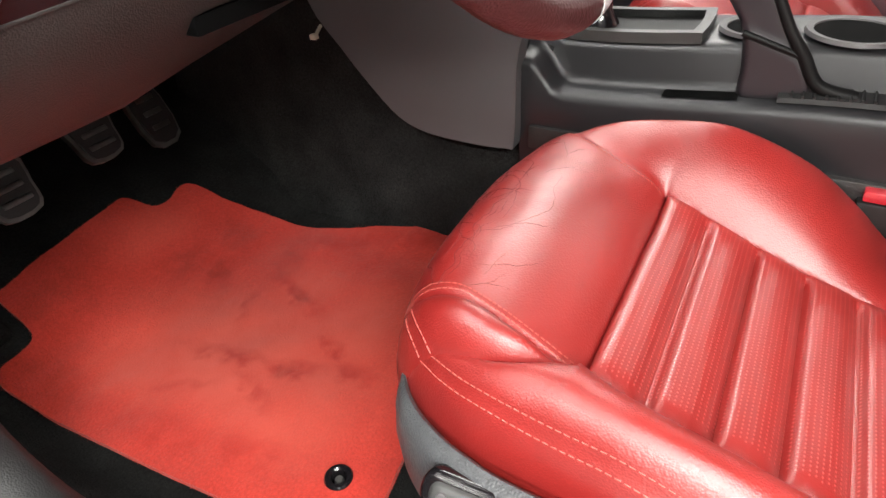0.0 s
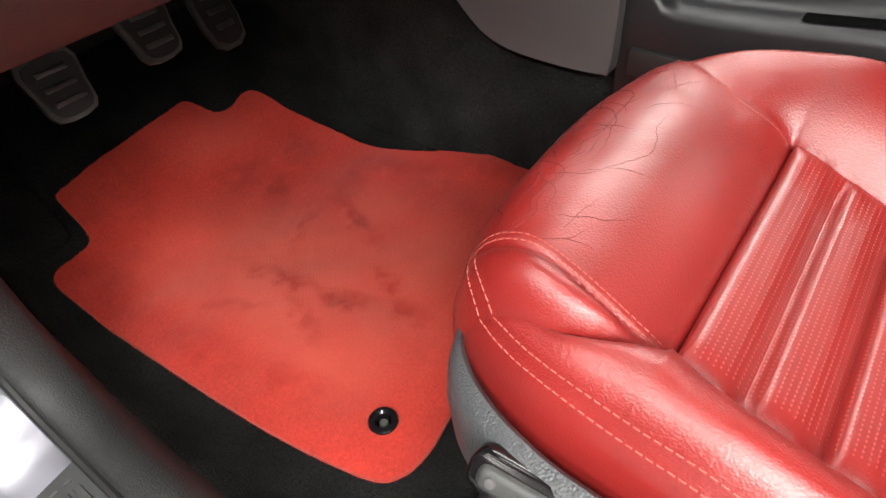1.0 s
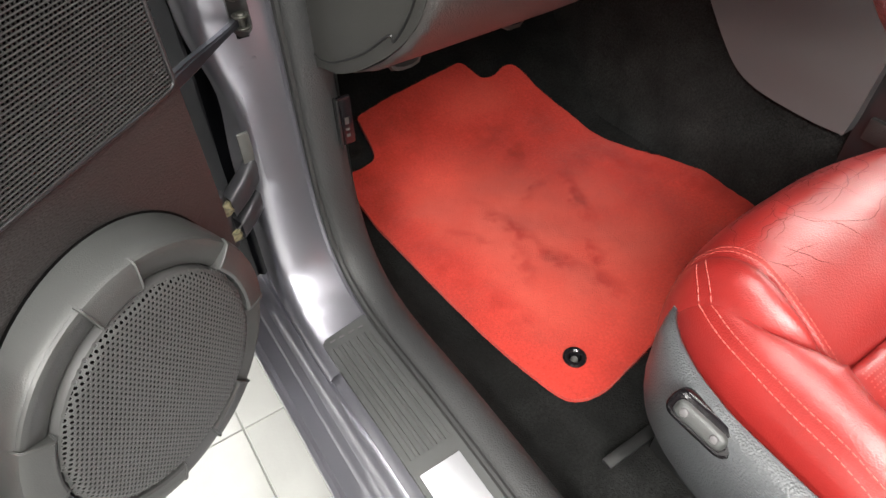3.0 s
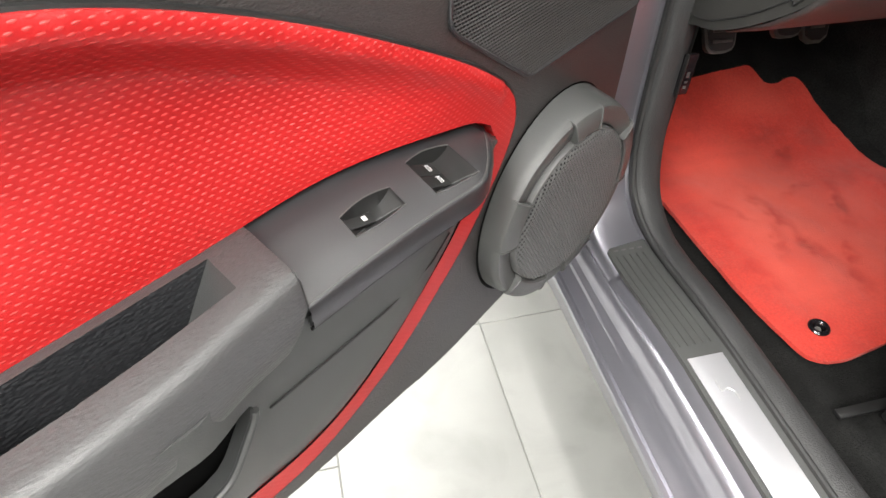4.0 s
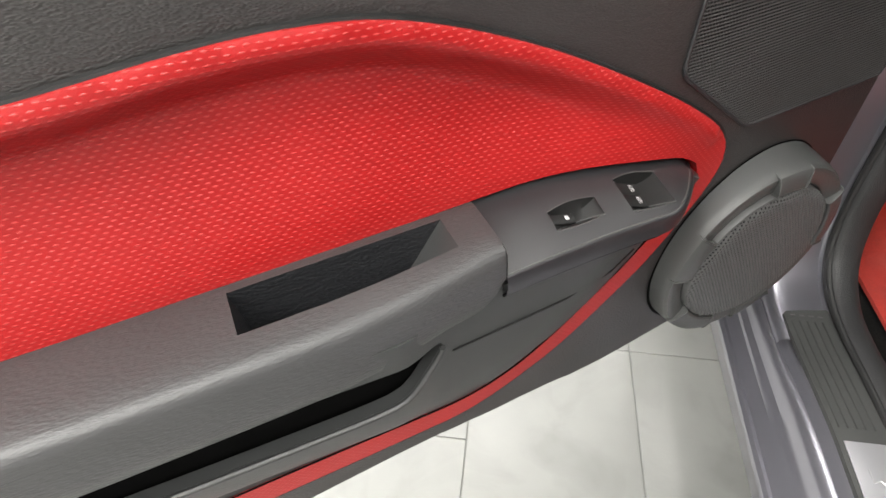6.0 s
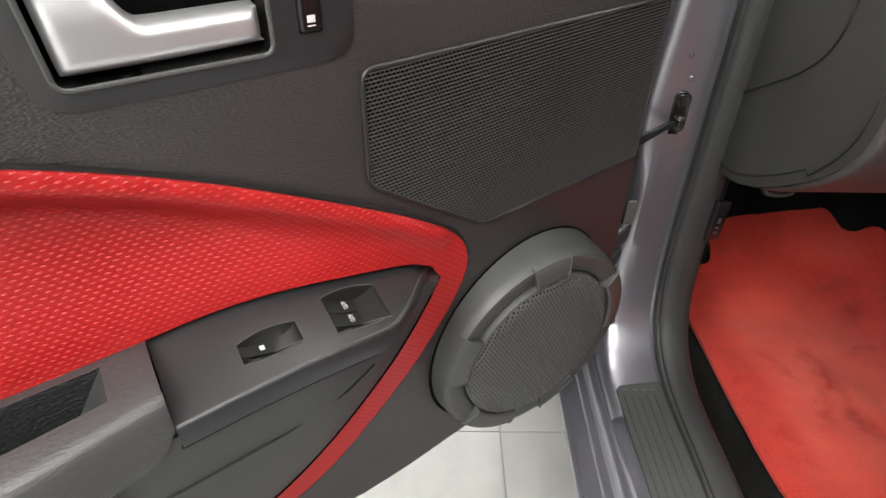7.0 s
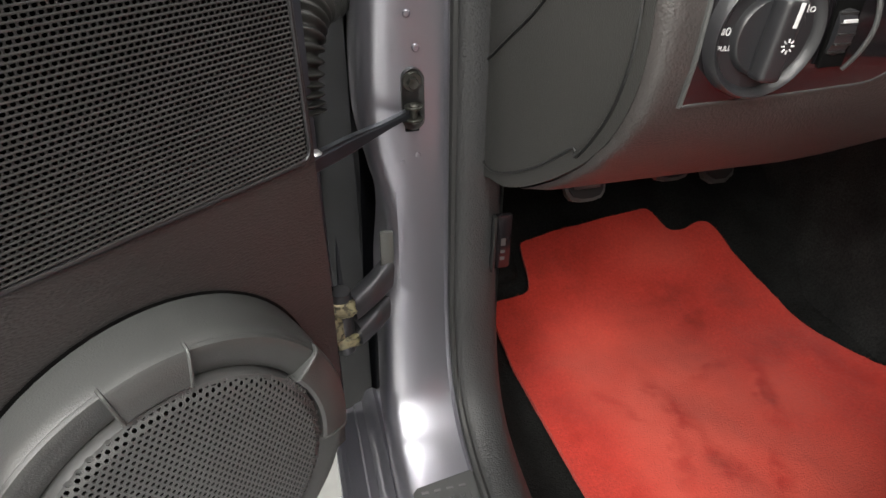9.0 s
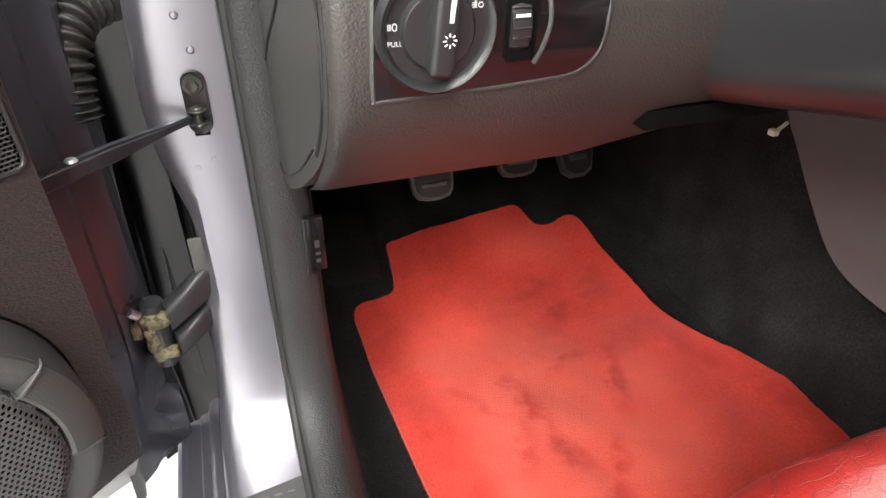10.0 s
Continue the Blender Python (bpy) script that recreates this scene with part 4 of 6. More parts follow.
        part("switch_well", sweep(us_w, lambda u: [(u, wi(u), top_v(u, wi(u))), (u, w0 + 0.25 * dip(u), top_v(u, w0) - dip(u)), (u, w1 - 1.05 * dip(u), top_v(u, w1) - dip(u))]), rocker_m, panel, angle=30)
        part("well_flank", sweep(us_w, lambda u: [(u, w1 - 1.05 * dip(u), top_v(u, w1) - dip(u)), (u, wx(u) - 0.0004, top_v(u, wx(u)) - 0.0002)]), plastic, panel)
        part("well_lip", tube([(u, w1 - 1.05 * dip(u), top_v(u, w1) - dip(u) + 0.0004) for u in us_w], 0.0007, 6), grey, panel)
        for w in (wi, wx):
            part("well_lip", tube([(u, w(u), top_v(u, w(u)) + 0.0002) for u in us_w], 0.0006, 6), grey, panel)
        each = (w1 - w0 - 0.009) / n
        for k in range(n):
            a0, a1 = w0 + 0.0015 + each * k, w0 + 0.0015 + each * (k + 1) - 0.0008
            am = (a0 + a1) / 2
            us_r = [um + (u1 - 0.0008 - um) * q / 8 for q in range(9)]
            crown = lambda u: 0.0075 * (1 - ((u - um) / (u1 - um)) ** 1.3) + 0.0012
            rocker = part("rocker_switch", sweep(us_r, lambda u: [(u, a0, top_v(u, a0) - 0.014), (u, a0, top_v(u, a0) - crown(u) - 0.0005), (u, a0 + 0.001, top_v(u, a0) - crown(u) + 0.0004), (u, a1 - 0.001, top_v(u, a1) - crown(u) + 0.0004), (u, a1, top_v(u, a1) - crown(u) - 0.0005), (u, a1, top_v(u, a1) - 0.014)], cap=True), rocker_m, panel, "black rocker switch", angle=40)
            uc = um + 0.0075
            zc = top_v(uc, am) - crown(uc) + 0.0008
            tip = math.atan((crown(uc - 0.003) - crown(uc + 0.003)) / 0.006)
            turn = Matrix.Translation((uc, am, zc)) @ Matrix.Rotation(-0.28, 4, "X") @ Matrix.Rotation(-tip, 4, "Y") @ Matrix(((0, -1, 0, 0), (1, 0, 0, 0), (0, 0, 1, 0), (0, 0, 0, 1)))
            if n == 2:
                words("AUTO", 0.0027, turn @ Matrix.Diagonal((0.95, 2.3, 1, 1)), white_ink, rocker)
            else:
                part("marking", rbox((-0.002, -0.002, 0), (0.002, 0.002, 0.0004), 0, 1, turn), white_ink, rocker)
    # perforated upper grille
    gw = lambda u: base_w(u) + 0.0020
    grille = part("perforated_grille", sheet(G, 0.02, lambda u, v: (u, gw(u) - 0.0034, v)), void, door, "black ribbed and perforated tweeter grille")
    net_v, net_f = honeycomb(G, 0.0038, 0.00052, lambda u, v, h: (u, gw(u) + h, v), 0.0022, 0.0008)
    low_v, high_v = min(v for u, v in G), max(v for u, v in G)
    row = 0.0038 * math.sqrt(3) / 2
    level = low_v + row * 0.5
    while level < high_v:
        inn = [0.012 + 0.003 * k for k in range(119)]
        ok = [bool(q) for q in inside(np.array([(u, level) for u in inn]), G)]
        inn = [u for u, q in zip(inn, ok) if q]
        if len(inn) > 2:
            at = len(net_v)
            for u in inn[::4] + [inn[-1]]:
                net_v += [(u, gw(u) + 0.0002, level - 0.00062), (u, gw(u) + 0.0013, level - 0.00028), (u, gw(u) + 0.0013, level + 0.00028), (u, gw(u) + 0.0002, level + 0.00062)]
            n_rows = (len(net_v) - at) // 4
            net_f += [(at + 4 * i + j, at + 4 * i + j + 1, at + 4 * i + j + 5, at + 4 * i + j + 4) for i in range(n_rows - 1) for j in range(3)]
        level += row
    tagged(mesh_ob("perforated_net", net_v, net_f, net_m, grille, "black net of small round holes", smooth=False), kind="stuff")
    part("grille_rim", tube([(u, base_w(u) + 0.0016, v) for u, v in densify(G, 0.012)], 0.0019, 8, closed=True), plastic, grille)
    # round loudspeaker
    PU, PW, PV = 0.1695, 0.0080, 0.687
    C = Matrix(((1.02, 0, 0, PU), (0.015, 0, 1, PW), (0, 1.02, 0, PV), (0, 0, 0, 1)))
    pod = part("speaker_pod", lathe([(0.1345, -0.085), (0.1335, -0.038), (0.1325, -0.024), (0.1312, -0.012), (0.1298, -0.002), (0.1286, 0.004), (0.1270, 0.0065), (0.124, 0.0055), (0.120, -0.006)], C, 72), grey, door, "grey round loudspeaker surround")
    ring_at = lambda r: [(PU + r * math.cos(k * math.tau / 72), PV + r * math.sin(k * math.tau / 72)) for k in range(72)]
    # flat black ring paints the shaded gap round the pod
    part("pod_gap", sheet(ring_at(0.1385), 0.008, lambda u, v: (u, card_w(u, v) + 0.0012, v), None, [ring_at(0.131)]), void, pod)
    cuts = [-75, -35, 4, 33, 79, 101, 148, 190, 235, 262, 285]
    tab_p = [(0.1300, -0.010), (0.1290, 0.006), (0.1270, 0.0105), (0.1240, 0.0125), (0.112, 0.0150), (0.1050, 0.0155), (0.1025, 0.0140), (0.1015, 0.004), (0.1010, -0.012)]
    low_p = [(0.1275, -0.010), (0.1270, 0.0060), (0.1252, 0.0088), (0.1220, 0.0096), (0.1190, 0.0092), (0.1120, 0.0080), (0.1060, 0.0068), (0.1030, 0.0050), (0.1010, -0.012)]
    for n, (a0, a1) in enumerate(zip(cuts, cuts[1:])):
        prof = low_p if n % 2 else tab_p
        arc = (radians(a0 + 0.15), radians(a1 - 0.15))
        steps = 14
        part("ring_segment", sweep([arc[0] + (arc[1] - arc[0]) * k / steps for k in range(steps + 1)], lambda g: [C @ Vector((r * math.cos(g), r * math.sin(g), h)) for r, h in prof], cap=True), grey, pod, "" if n % 2 else "raised grey ring segment", angle=32)
        ang = radians(a0)
        ridge = smooth_line([C @ Vector((r * math.cos(ang), r * math.sin(ang), z)) for r, z in ((0.1285, 0.0055), (0.1255, 0.0120), (0.112, 0.0150), (0.1035, 0.0145), (0.1020, 0.006))], 3)
        part("ridge", tube(ridge, 0.0013, 6), grey, pod)
    disc = [(0.1005 * math.cos(k * math.tau / 60), 0.1005 * math.sin(k * math.tau / 60)) for k in range(60)]
    dome = lambda x, y, h=0.0: C @ Vector((x, y, 0.0200 - 0.35 * (x * x + y * y) - 0.004 * ease(0.092, 0.1005, math.hypot(x, y)) + h))
    verts, faces = honeycomb(disc, 0.0045, 0.00085, lambda x, y, h: dome(x, y, h), 0.0005, 0.0008)
    cover = mesh_ob("speaker_grille", verts, faces, cloth, pod, "dark perforated speaker grille", angle=50)
    # black sheet behind the net paints the dark depth of its holes
    part("hole_shade_sheet", sheet(disc, 0.02, lambda x, y: dome(x, y, -0.004)), void, cover)
    part("grille_edge", lathe([(0.1012, -0.012), (0.1012, 0.0085), (0.1000, 0.0118), (0.0980, 0.0128)], C, 72), cloth, cover)
    # inner handle recess, lever and lock button
    H = rounded([(0.371, 1.0735), (0.562, 1.0725), (0.577, 1.207), (0.371, 1.204)], 0.022)
    edge_drop = lambda u, v: near_edge([(u, v)], H)[0]
    plate = part("handle_plate", sheet(H, 0.010, lambda u, v: (u, 0.0045 - 0.0035 * max(0, 1 - edge_drop(u, v) / 0.006) ** 2, v), lambda u, v: (u, -0.006, v), [W]), plastic, door, "smooth dark plastic handle plate", angle=50)
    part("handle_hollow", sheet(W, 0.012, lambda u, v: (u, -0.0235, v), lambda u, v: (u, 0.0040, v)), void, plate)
    part("hollow_rim", tube([(u, 0.0040, v) for u, v in W], 0.0018, 8, closed=True), grey, plate)
    lever = smooth_line([(0.4330, 1.0965, 0), (0.4350, 1.0940, 0), (0.48, 1.0930, 0), (0.525, 1.0930, 0), (0.5430, 1.0935, 0), (0.5460, 1.0965, 0), (0.5475, 1.115, 0), (0.5500, 1.150, 0), (0.5490, 1.172, 0), (0.540, 1.176, 0), (0.5300, 1.168, 0), (0.5180, 1.1450, 0), (0.5080, 1.1260, 0), (0.5020, 1.1180, 0), (0.4940, 1.1160, 0), (0.46, 1.1158, 0), (0.4360, 1.1155, 0), (0.4330, 1.1130, 0)], 5, True)
    lever = [(p.x, p.y) for p in lever]
    round_off = lambda u, v: max(0, 1 - near_edge([(u, v)], lever)[0] / 0.007) ** 2
    part("lever", sheet(lever, 0.0035, lambda u, v: (u, 0.0035 - 0.0055 * round_off(u, v) - 0.006 * ease(1.118, 1.150, v), v), lambda u, v: (u, -0.014, v)), satin, plate, "satin silver pull lever", angle=60)
    part("lock_well", rbox((0.3925, -0.004, 1.0935), (0.4125, 0.0050, 1.152), 0.006, 4), void, plate)
    lock = part("lock_rocker", rbox((0.3948, 0.000, 1.0960), (0.4102, 0.0075, 1.1495), 0.0045, 4), gloss, plate, "gloss black lock rocker")
    part("marking", rbox((0.4000, 0.0074, 1.1030), (0.4055, 0.0077, 1.1075), 0.0012), white_ink, lock)
    part("marking", rbox((0.4000, 0.0074, 1.1005), (0.4055, 0.0077, 1.1013), 0.0003), white_ink, lock)
    part("marking", rbox((0.4000, 0.0074, 1.1365), (0.4055, 0.0077, 1.1410), 0.0012), white_ink, lock)
    # reflector low on the card
    part("reflector", lathe([(0.0, 0.006), (0.012, 0.005), (0.017, 0.001), (0.017, -0.004)], Matrix(((1.5, 0, 0, 0.868), (0, 0, 1, card_w(0.868, 0.54)), (0, 1, 0, 0.545), (0, 0, 0, 1))), 24), red_lens, door, "red oval door reflector")
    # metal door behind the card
    shell = part("door_shell", sweep([-0.005, 0.2, 0.6, 1.25], lambda u: [(u, base_w(u) - 0.028, 1.215), (u, base_w(u) - 0.030, 0.9), (u, base_w(u) - 0.034, 0.575), (u, -0.075, 0.535 - 0.03 * u), (u, -0.16, 0.40), (u, -0.205, 0.36), (u, -0.225, 0.42), (u, -0.235, 0.62), (u, -0.225, 0.85), (u, -0.19, 1.05), (u, -0.15, 1.215)], cap=True), shade_metal, door, "metal door shell, silver paint darkened for shade", angle=30)
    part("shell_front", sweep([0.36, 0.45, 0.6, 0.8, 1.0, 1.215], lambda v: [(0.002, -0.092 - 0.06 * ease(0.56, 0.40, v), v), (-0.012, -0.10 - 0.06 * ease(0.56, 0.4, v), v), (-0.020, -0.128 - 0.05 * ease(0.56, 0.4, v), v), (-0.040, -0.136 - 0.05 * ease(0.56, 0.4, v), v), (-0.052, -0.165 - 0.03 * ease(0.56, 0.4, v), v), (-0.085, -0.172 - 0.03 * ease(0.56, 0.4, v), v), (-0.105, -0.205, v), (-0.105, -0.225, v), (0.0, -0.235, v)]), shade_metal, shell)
    part("edge_seal", tube([(0.000, -0.098, 1.2), (-0.004, -0.100, 0.9), (-0.002, -0.100, 0.62), (0.01, -0.11, 0.56)], 0.008, 8), rubber, door, "black rubber door edge seal")
    return door


door = make_door()


# ---- hinge and cable boot between door and pillar ----
def lump(centre, size, seed, rough=0.22):
    """An uneven clod, wide as size."""
    bm = bmesh.new()
    bmesh.ops.create_icosphere(bm, subdivisions=3, radius=1)
    for v in bm.verts:
        q = v.co.copy()
        k = 1 + rough * noise.noise(q * 1.6 + Vector((seed, 0, 0))) + rough * 0.7 * noise.noise(q * 4.5 + Vector((0, seed, 0)))
        v.co = Vector(centre) + Vector([math.copysign(abs(c) ** 0.7, c) * e * k for c, e in zip(q, size)])
    return bm


def hinge_arm(path, high, deep):
    """A pressed steel arm: a rounded strip along a path."""
    line = smooth_line(path, 6)
    shape = [(math.copysign(abs(math.cos(k * math.tau / 20)) ** 0.55, math.cos(k * math.tau / 20)), math.copysign(abs(math.sin(k * math.tau / 20)) ** 0.55, math.sin(k * math.tau / 20))) for k in range(21)]
    return sweep(range(len(line)), lambda i: [line[i] + Vector((0.35 * deep * c, -deep * c, high(i / (len(line) - 1)) * s)) for c, s in shape], cap=False)


hinge = part("door_hinge", hinge_arm([(0.104, 0.732, 0.641), (0.082, 0.713, 0.632), (0.056, 0.694, 0.620), (0.028, 0.684, 0.604)], lambda t: 0.023 - 0.006 * t, 0.011), hinge_m, car, "grey steel door hinge with old grease")
part("leaf", hinge_arm([(0.098, 0.730, 0.590), (0.076, 0.711, 0.584), (0.054, 0.692, 0.576), (0.032, 0.684, 0.563)], lambda t: 0.018 - 0.003 * t, 0.011), hinge_m, hinge)
part("leaf_tab", rbox((0.067, 0.700, 0.640), (0.083, 0.706, 0.690), 0.003, 2), hinge_pale, hinge, "pale painted hinge tab")
part("knuckle", lathe([(0.0, 0.045), (0.012, 0.045), (0.013, 0.04), (0.013, -0.04), (0.012, -0.045), (0.0, -0.045)], pose(0.016, 0.690, 0.580), 20), hinge_m, hinge)
for n, (centre, size) in enumerate((((0.018, 0.681, 0.606), (0.017, 0.008, 0.010)), ((0.008, 0.680, 0.580), (0.008, 0.007, 0.020)), ((0.018, 0.680, 0.556), (0.015, 0.007, 0.009)), ((-0.004, 0.680, 0.598), (0.006, 0.006, 0.016)))):
    part("grease", lump(centre, size, 3.1 * n, 0.34), grease, hinge, "clod of old yellow grease", angle=80)
part("pin", lathe([(0.0, 0.012), (0.005, 0.012), (0.006, 0.0)], pose(0.000, 0.682, 0.615, 20, -30, 0), 10), satin, hinge)
boot = thing("cable_boot", "black corrugated rubber cable boot", "cable boot")
bp = smooth_line([(0.066, 0.795, 0.945), (0.046, 0.780, 0.930), (0.020, 0.748, 0.922), (0.008, 0.722, 0.900), (0.003, 0.710, 0.862), (0.003, 0.704, 0.835)], 36)
part("sleeve", tube(bp, lambda t: 0.0205 - 0.003 * t + 0.0034 * math.sin(t * 112), 18), boot_m, boot, angle=80)


# ---- dashboard ----
def dash_profile(x):
    """The driver's side of the dashboard from the vent band down and under."""
    return [(0.58, 1.24), (0.50, 1.205), (0.470, 1.15), (0.4685, 1.05), (0.4665, 1.0475), (0.4540, 1.046), (0.447, 1.042), (0.438, 1.02), (0.432, 0.98), (0.432, 0.95), (0.440, 0.92), (0.458, 0.89), (0.49, 0.856), (0.53, 0.824), (0.57, 0.797), (0.61, 0.777), (0.645, 0.768), (0.66, 0.775), (0.665, 0.80), (0.68, 0.9)]


def dashboard():
    dash = thing("dashboard", "dark grained plastic dashboard with silver vent band", "dashboard")
    xs = [0.196, 0.1985, 0.203, 0.21, 0.25, 0.35, 0.45, 0.55, 0.75, 0.95, 1.2, 1.74]
    inset = {0.196: 0.010, 0.1985: 0.004, 0.203: 0.001}
    part("main_panel", sweep(xs, lambda x: [(x, y + inset.get(x, 0.0) * (1 if y < 0.6 else 0.3), z + 0.035 * ease(0.50, 0.62, x) * (1 if z < 0.86 else 0)) for y, z in dash_profile(x)]), dash_m, dash, "dark grained lower dashboard", angle=50)
    cap_out = [(0.715, 1.24), (0.715, 0.752), (0.690, 0.756), (0.655, 0.769), (0.620, 0.778), (0.580, 0.798), (0.540, 0.825), (0.500, 0.857), (0.468, 0.891), (0.450, 0.921), (0.442, 0.95), (0.442, 0.98), (0.448, 1.02), (0.464, 1.046), (0.480, 1.15), (0.51, 1.21), (0.59, 1.24)]
    cx = lambda y, z: 0.1955 - 0.018 * ease(0.46, 0.66, y)
    part("end_cap", sheet([(p.x, p.y) for p in smooth_line([(*q, 0) for q in cap_out], 3, True)], 0.014, lambda y, z: (cx(y, z), y, z), lambda y, z: (cx(y, z) + 0.02, y + 0.004, z)), cap_m, dash, "grey moulded dashboard end cap", angle=50)
    seam = smooth_line([(0.713, 0.864), (0.665, 0.893), (0.620, 0.924), (0.582, 0.953), (0.552, 0.988), (0.540, 1.03), (0.545, 1.08), (0.555, 1.2)], 6)
    part("cap_seam", tube([(cx(p.x, p.y) - 0.0005, p.x, p.y) for p in seam], 0.0014, 6), black, dash)
    seam = smooth_line([(0.713, 0.792), (0.675, 0.779), (0.640, 0.784), (0.600, 0.803), (0.557, 0.830), (0.512, 0.866), (0.506, 0.862), (0.482, 0.892), (0.464, 0.925), (0.455, 0.965), (0.459, 1.01), (0.474, 1.05), (0.486, 1.2)], 6)
    part("cap_seam", tube([(cx(p.x, p.y) - 0.0005, p.x, p.y) for p in seam], 0.0014, 6), black, dash)
    # silver vent band and round vent
    band = part("vent_band", sheet([(0.200, 1.049), (0.60, 1.052), (0.60, 1.155), (0.205, 1.155)], 0.03, lambda x, z: (x, 0.4655 + 0.02 * ease(1.05, 1.15, z), z), lambda x, z: (x, 0.475, z)), alloy, dash, "silver ribbed metal band")
    for k in range(50):
        z = 1.0515 + 0.0020 * k
        part("rib", tube([(0.202, 0.4652 + 0.02 * ease(1.05, 1.15, z), z), (0.598, 0.4652 + 0.02 * ease(1.05, 1.15, z), z)], 0.0006, 4), alloy, band)
    V = pose(0.262, 0.470, 1.122, 80, 0, 0)
    vent = part("air_vent", lathe([(0.052, -0.006), (0.051, 0.003), (0.047, 0.008), (0.042, 0.012), (0.038, 0.010), (0.036, 0.004), (0.036, -0.02)], V, 48), chrome, dash, "chrome-ringed round air vent")
    part("vent_bowl", lathe([(0.036, 0.002), (0.030, -0.012), (0.0, -0.02)], V, 32), black, vent)
    for k in (-1, 0, 1):
        part("vane", rbox((-0.031, 0.018 * k - 0.002, -0.012), (0.031, 0.018 * k + 0.002, 0.003), 0.001, 1, V), satin, vent)
    # light switch panel
    sw_y = lambda z: along([(0.92, 0.440), (0.95, 0.432), (0.98, 0.432), (1.02, 0.438)], z) - 0.003
    P = [(p.x, p.y) for p in smooth_line([(0.222, 0.932, 0), (0.224, 0.995, 0), (0.234, 1.010, 0), (0.30, 1.015, 0), (0.365, 1.014, 0), (0.378, 1.0, 0), (0.379, 0.955, 0), (0.366, 0.934, 0), (0.33, 0.929, 0), (0.235, 0.926, 0)], 5, True)]
    sp = part("switch_plate", sheet(P, 0.01, lambda x, z: (x, sw_y(z) + 0.001, z), lambda x, z: (x, sw_y(z) + 0.008, z)), gloss, dash, "gloss black light switch plate")
    part("plate_rim", tube([(x, sw_y(z) + 0.002, z) for x, z in P], 0.0018, 6, closed=True), grey, sp)
    K = pose(0.260, 0.4285, 0.970, 90, 0, 0)
    part("bezel", lathe([(0.0375, -0.006), (0.0375, 0.005), (0.0358, 0.0082), (0.0335, 0.0072), (0.031, 0.003), (0.022, 0.003)], K, 48), plastic, sp, "dark ring round the light knob")
    knob = part("knob", lathe([(0.0235, 0.0), (0.0232, 0.006), (0.0215, 0.008), (0.0, 0.0085)], K, 40), plastic, sp, "dark light knob with grip bar")
    part("grip", rbox((-0.0075, -0.0235, 0.006), (0.0075, 0.0235, 0.020), 0.004, 3, K @ pose(0, 0, 0, 0, 0, -6)), plastic, knob)
    part("pointer", rbox((0.0005, 0.008, 0.0198), (0.0035, 0.0215, 0.0203), 0.0003, 1, K @ pose(0, 0, 0, 0, 0, -6)), white_ink, knob)
    for k in range(8):
        a = k * math.tau / 8
        part("sun_mark", tube([K @ Vector((0.002 + 0.0022 * math.cos(a), -0.002 + 0.0022 * math.sin(a), 0.0202)), K @ Vector((0.002 + 0.0042 * math.cos(a), -0.002 + 0.0042 * math.sin(a), 0.0202))], 0.0005, 4), white_ink, knob)
    words("PULL", 0.0042, K @ pose(-0.0262, -0.0062, 0.0036), white_ink, sp, deep=0.0001)
    ringed = lambda x, z, rx, rz: part("marking", tube([K @ Vector((x + rx * math.cos(k * math.tau / 12), z + rz * math.sin(k * math.tau / 12), 0.0037)) for k in range(12)], 0.00040, 5, closed=True), white_ink, sp)
    ringed(0.003, 0.0262, 0.0018, 0.0022)
    ringed(-0.0262, 0.0035, 0.0014, 0.0020)
    ringed(0.0270, 0.0130, 0.0016, 0.0014)
    for x, z in ((-0.0288, 0.0035), (-0.0300, 0.0035), (0.0118, 0.0245), (0.0150, 0.0245), (0.0235, 0.0140)):
        part("marking", rbox((x - 0.0004, z - 0.0018, 0.0034), (x + 0.0004, z + 0.0018, 0.0039), 0.0001, 1, K), white_ink, sp)
    for z in (0.0262, 0.0245, 0.0228):
        part("marking", rbox((0.0128, z - 0.0003, 0.0034), (0.0142, z + 0.0003, 0.0039), 0.0001, 1, K), white_ink, sp)
    for z in (0.0118, 0.0130, 0.0142):
        part("marking", rbox((0.0215, z - 0.0003, 0.0034), (0.0245, z + 0.0003, 0.0039), 0.0001, 1, K), white_ink, sp)
    part("wheel_slot", rbox((0.3065, 0.4265, 0.9465), (0.3245, 0.4295, 0.9905), 0.001), void, sp)
    wheel = part("dimmer_wheel", lathe([(0.0, -0.0065), (0.0215, -0.0065), (0.0225, 0.0), (0.0215, 0.0065), (0.0, 0.0065)], pose(0.3145, 0.4440, 0.968, 0, 90, 0), 40), plastic, sp, "black ribbed dimmer wheel")
    for k in range(-3, 4):
        a = 0.27 * k
        part("wheel_rib", rbox((-0.0062, -0.0005, -0.0007), (0.0062, 0.0012, 0.0007), 0.0003, 1, Matrix.Translation((0.3145, 0.4440 - 0.0225 * math.cos(a), 0.968 + 0.0225 * math.sin(a)))), black, wheel)
    part("wheel_tick", rbox((0.3095, 0.4215, 0.9745), (0.3190, 0.4228, 0.9765), 0.0003), white_ink, wheel)
    part("wheel_guard", tube(smooth_line([(0.3275, 0.4285, 0.944), (0.3300, 0.4235, 0.955), (0.3325, 0.4210, 0.970), (0.3320, 0.4235, 0.985), (0.3300, 0.4285, 0.995)], 6), 0.0016, 8), grey, sp)
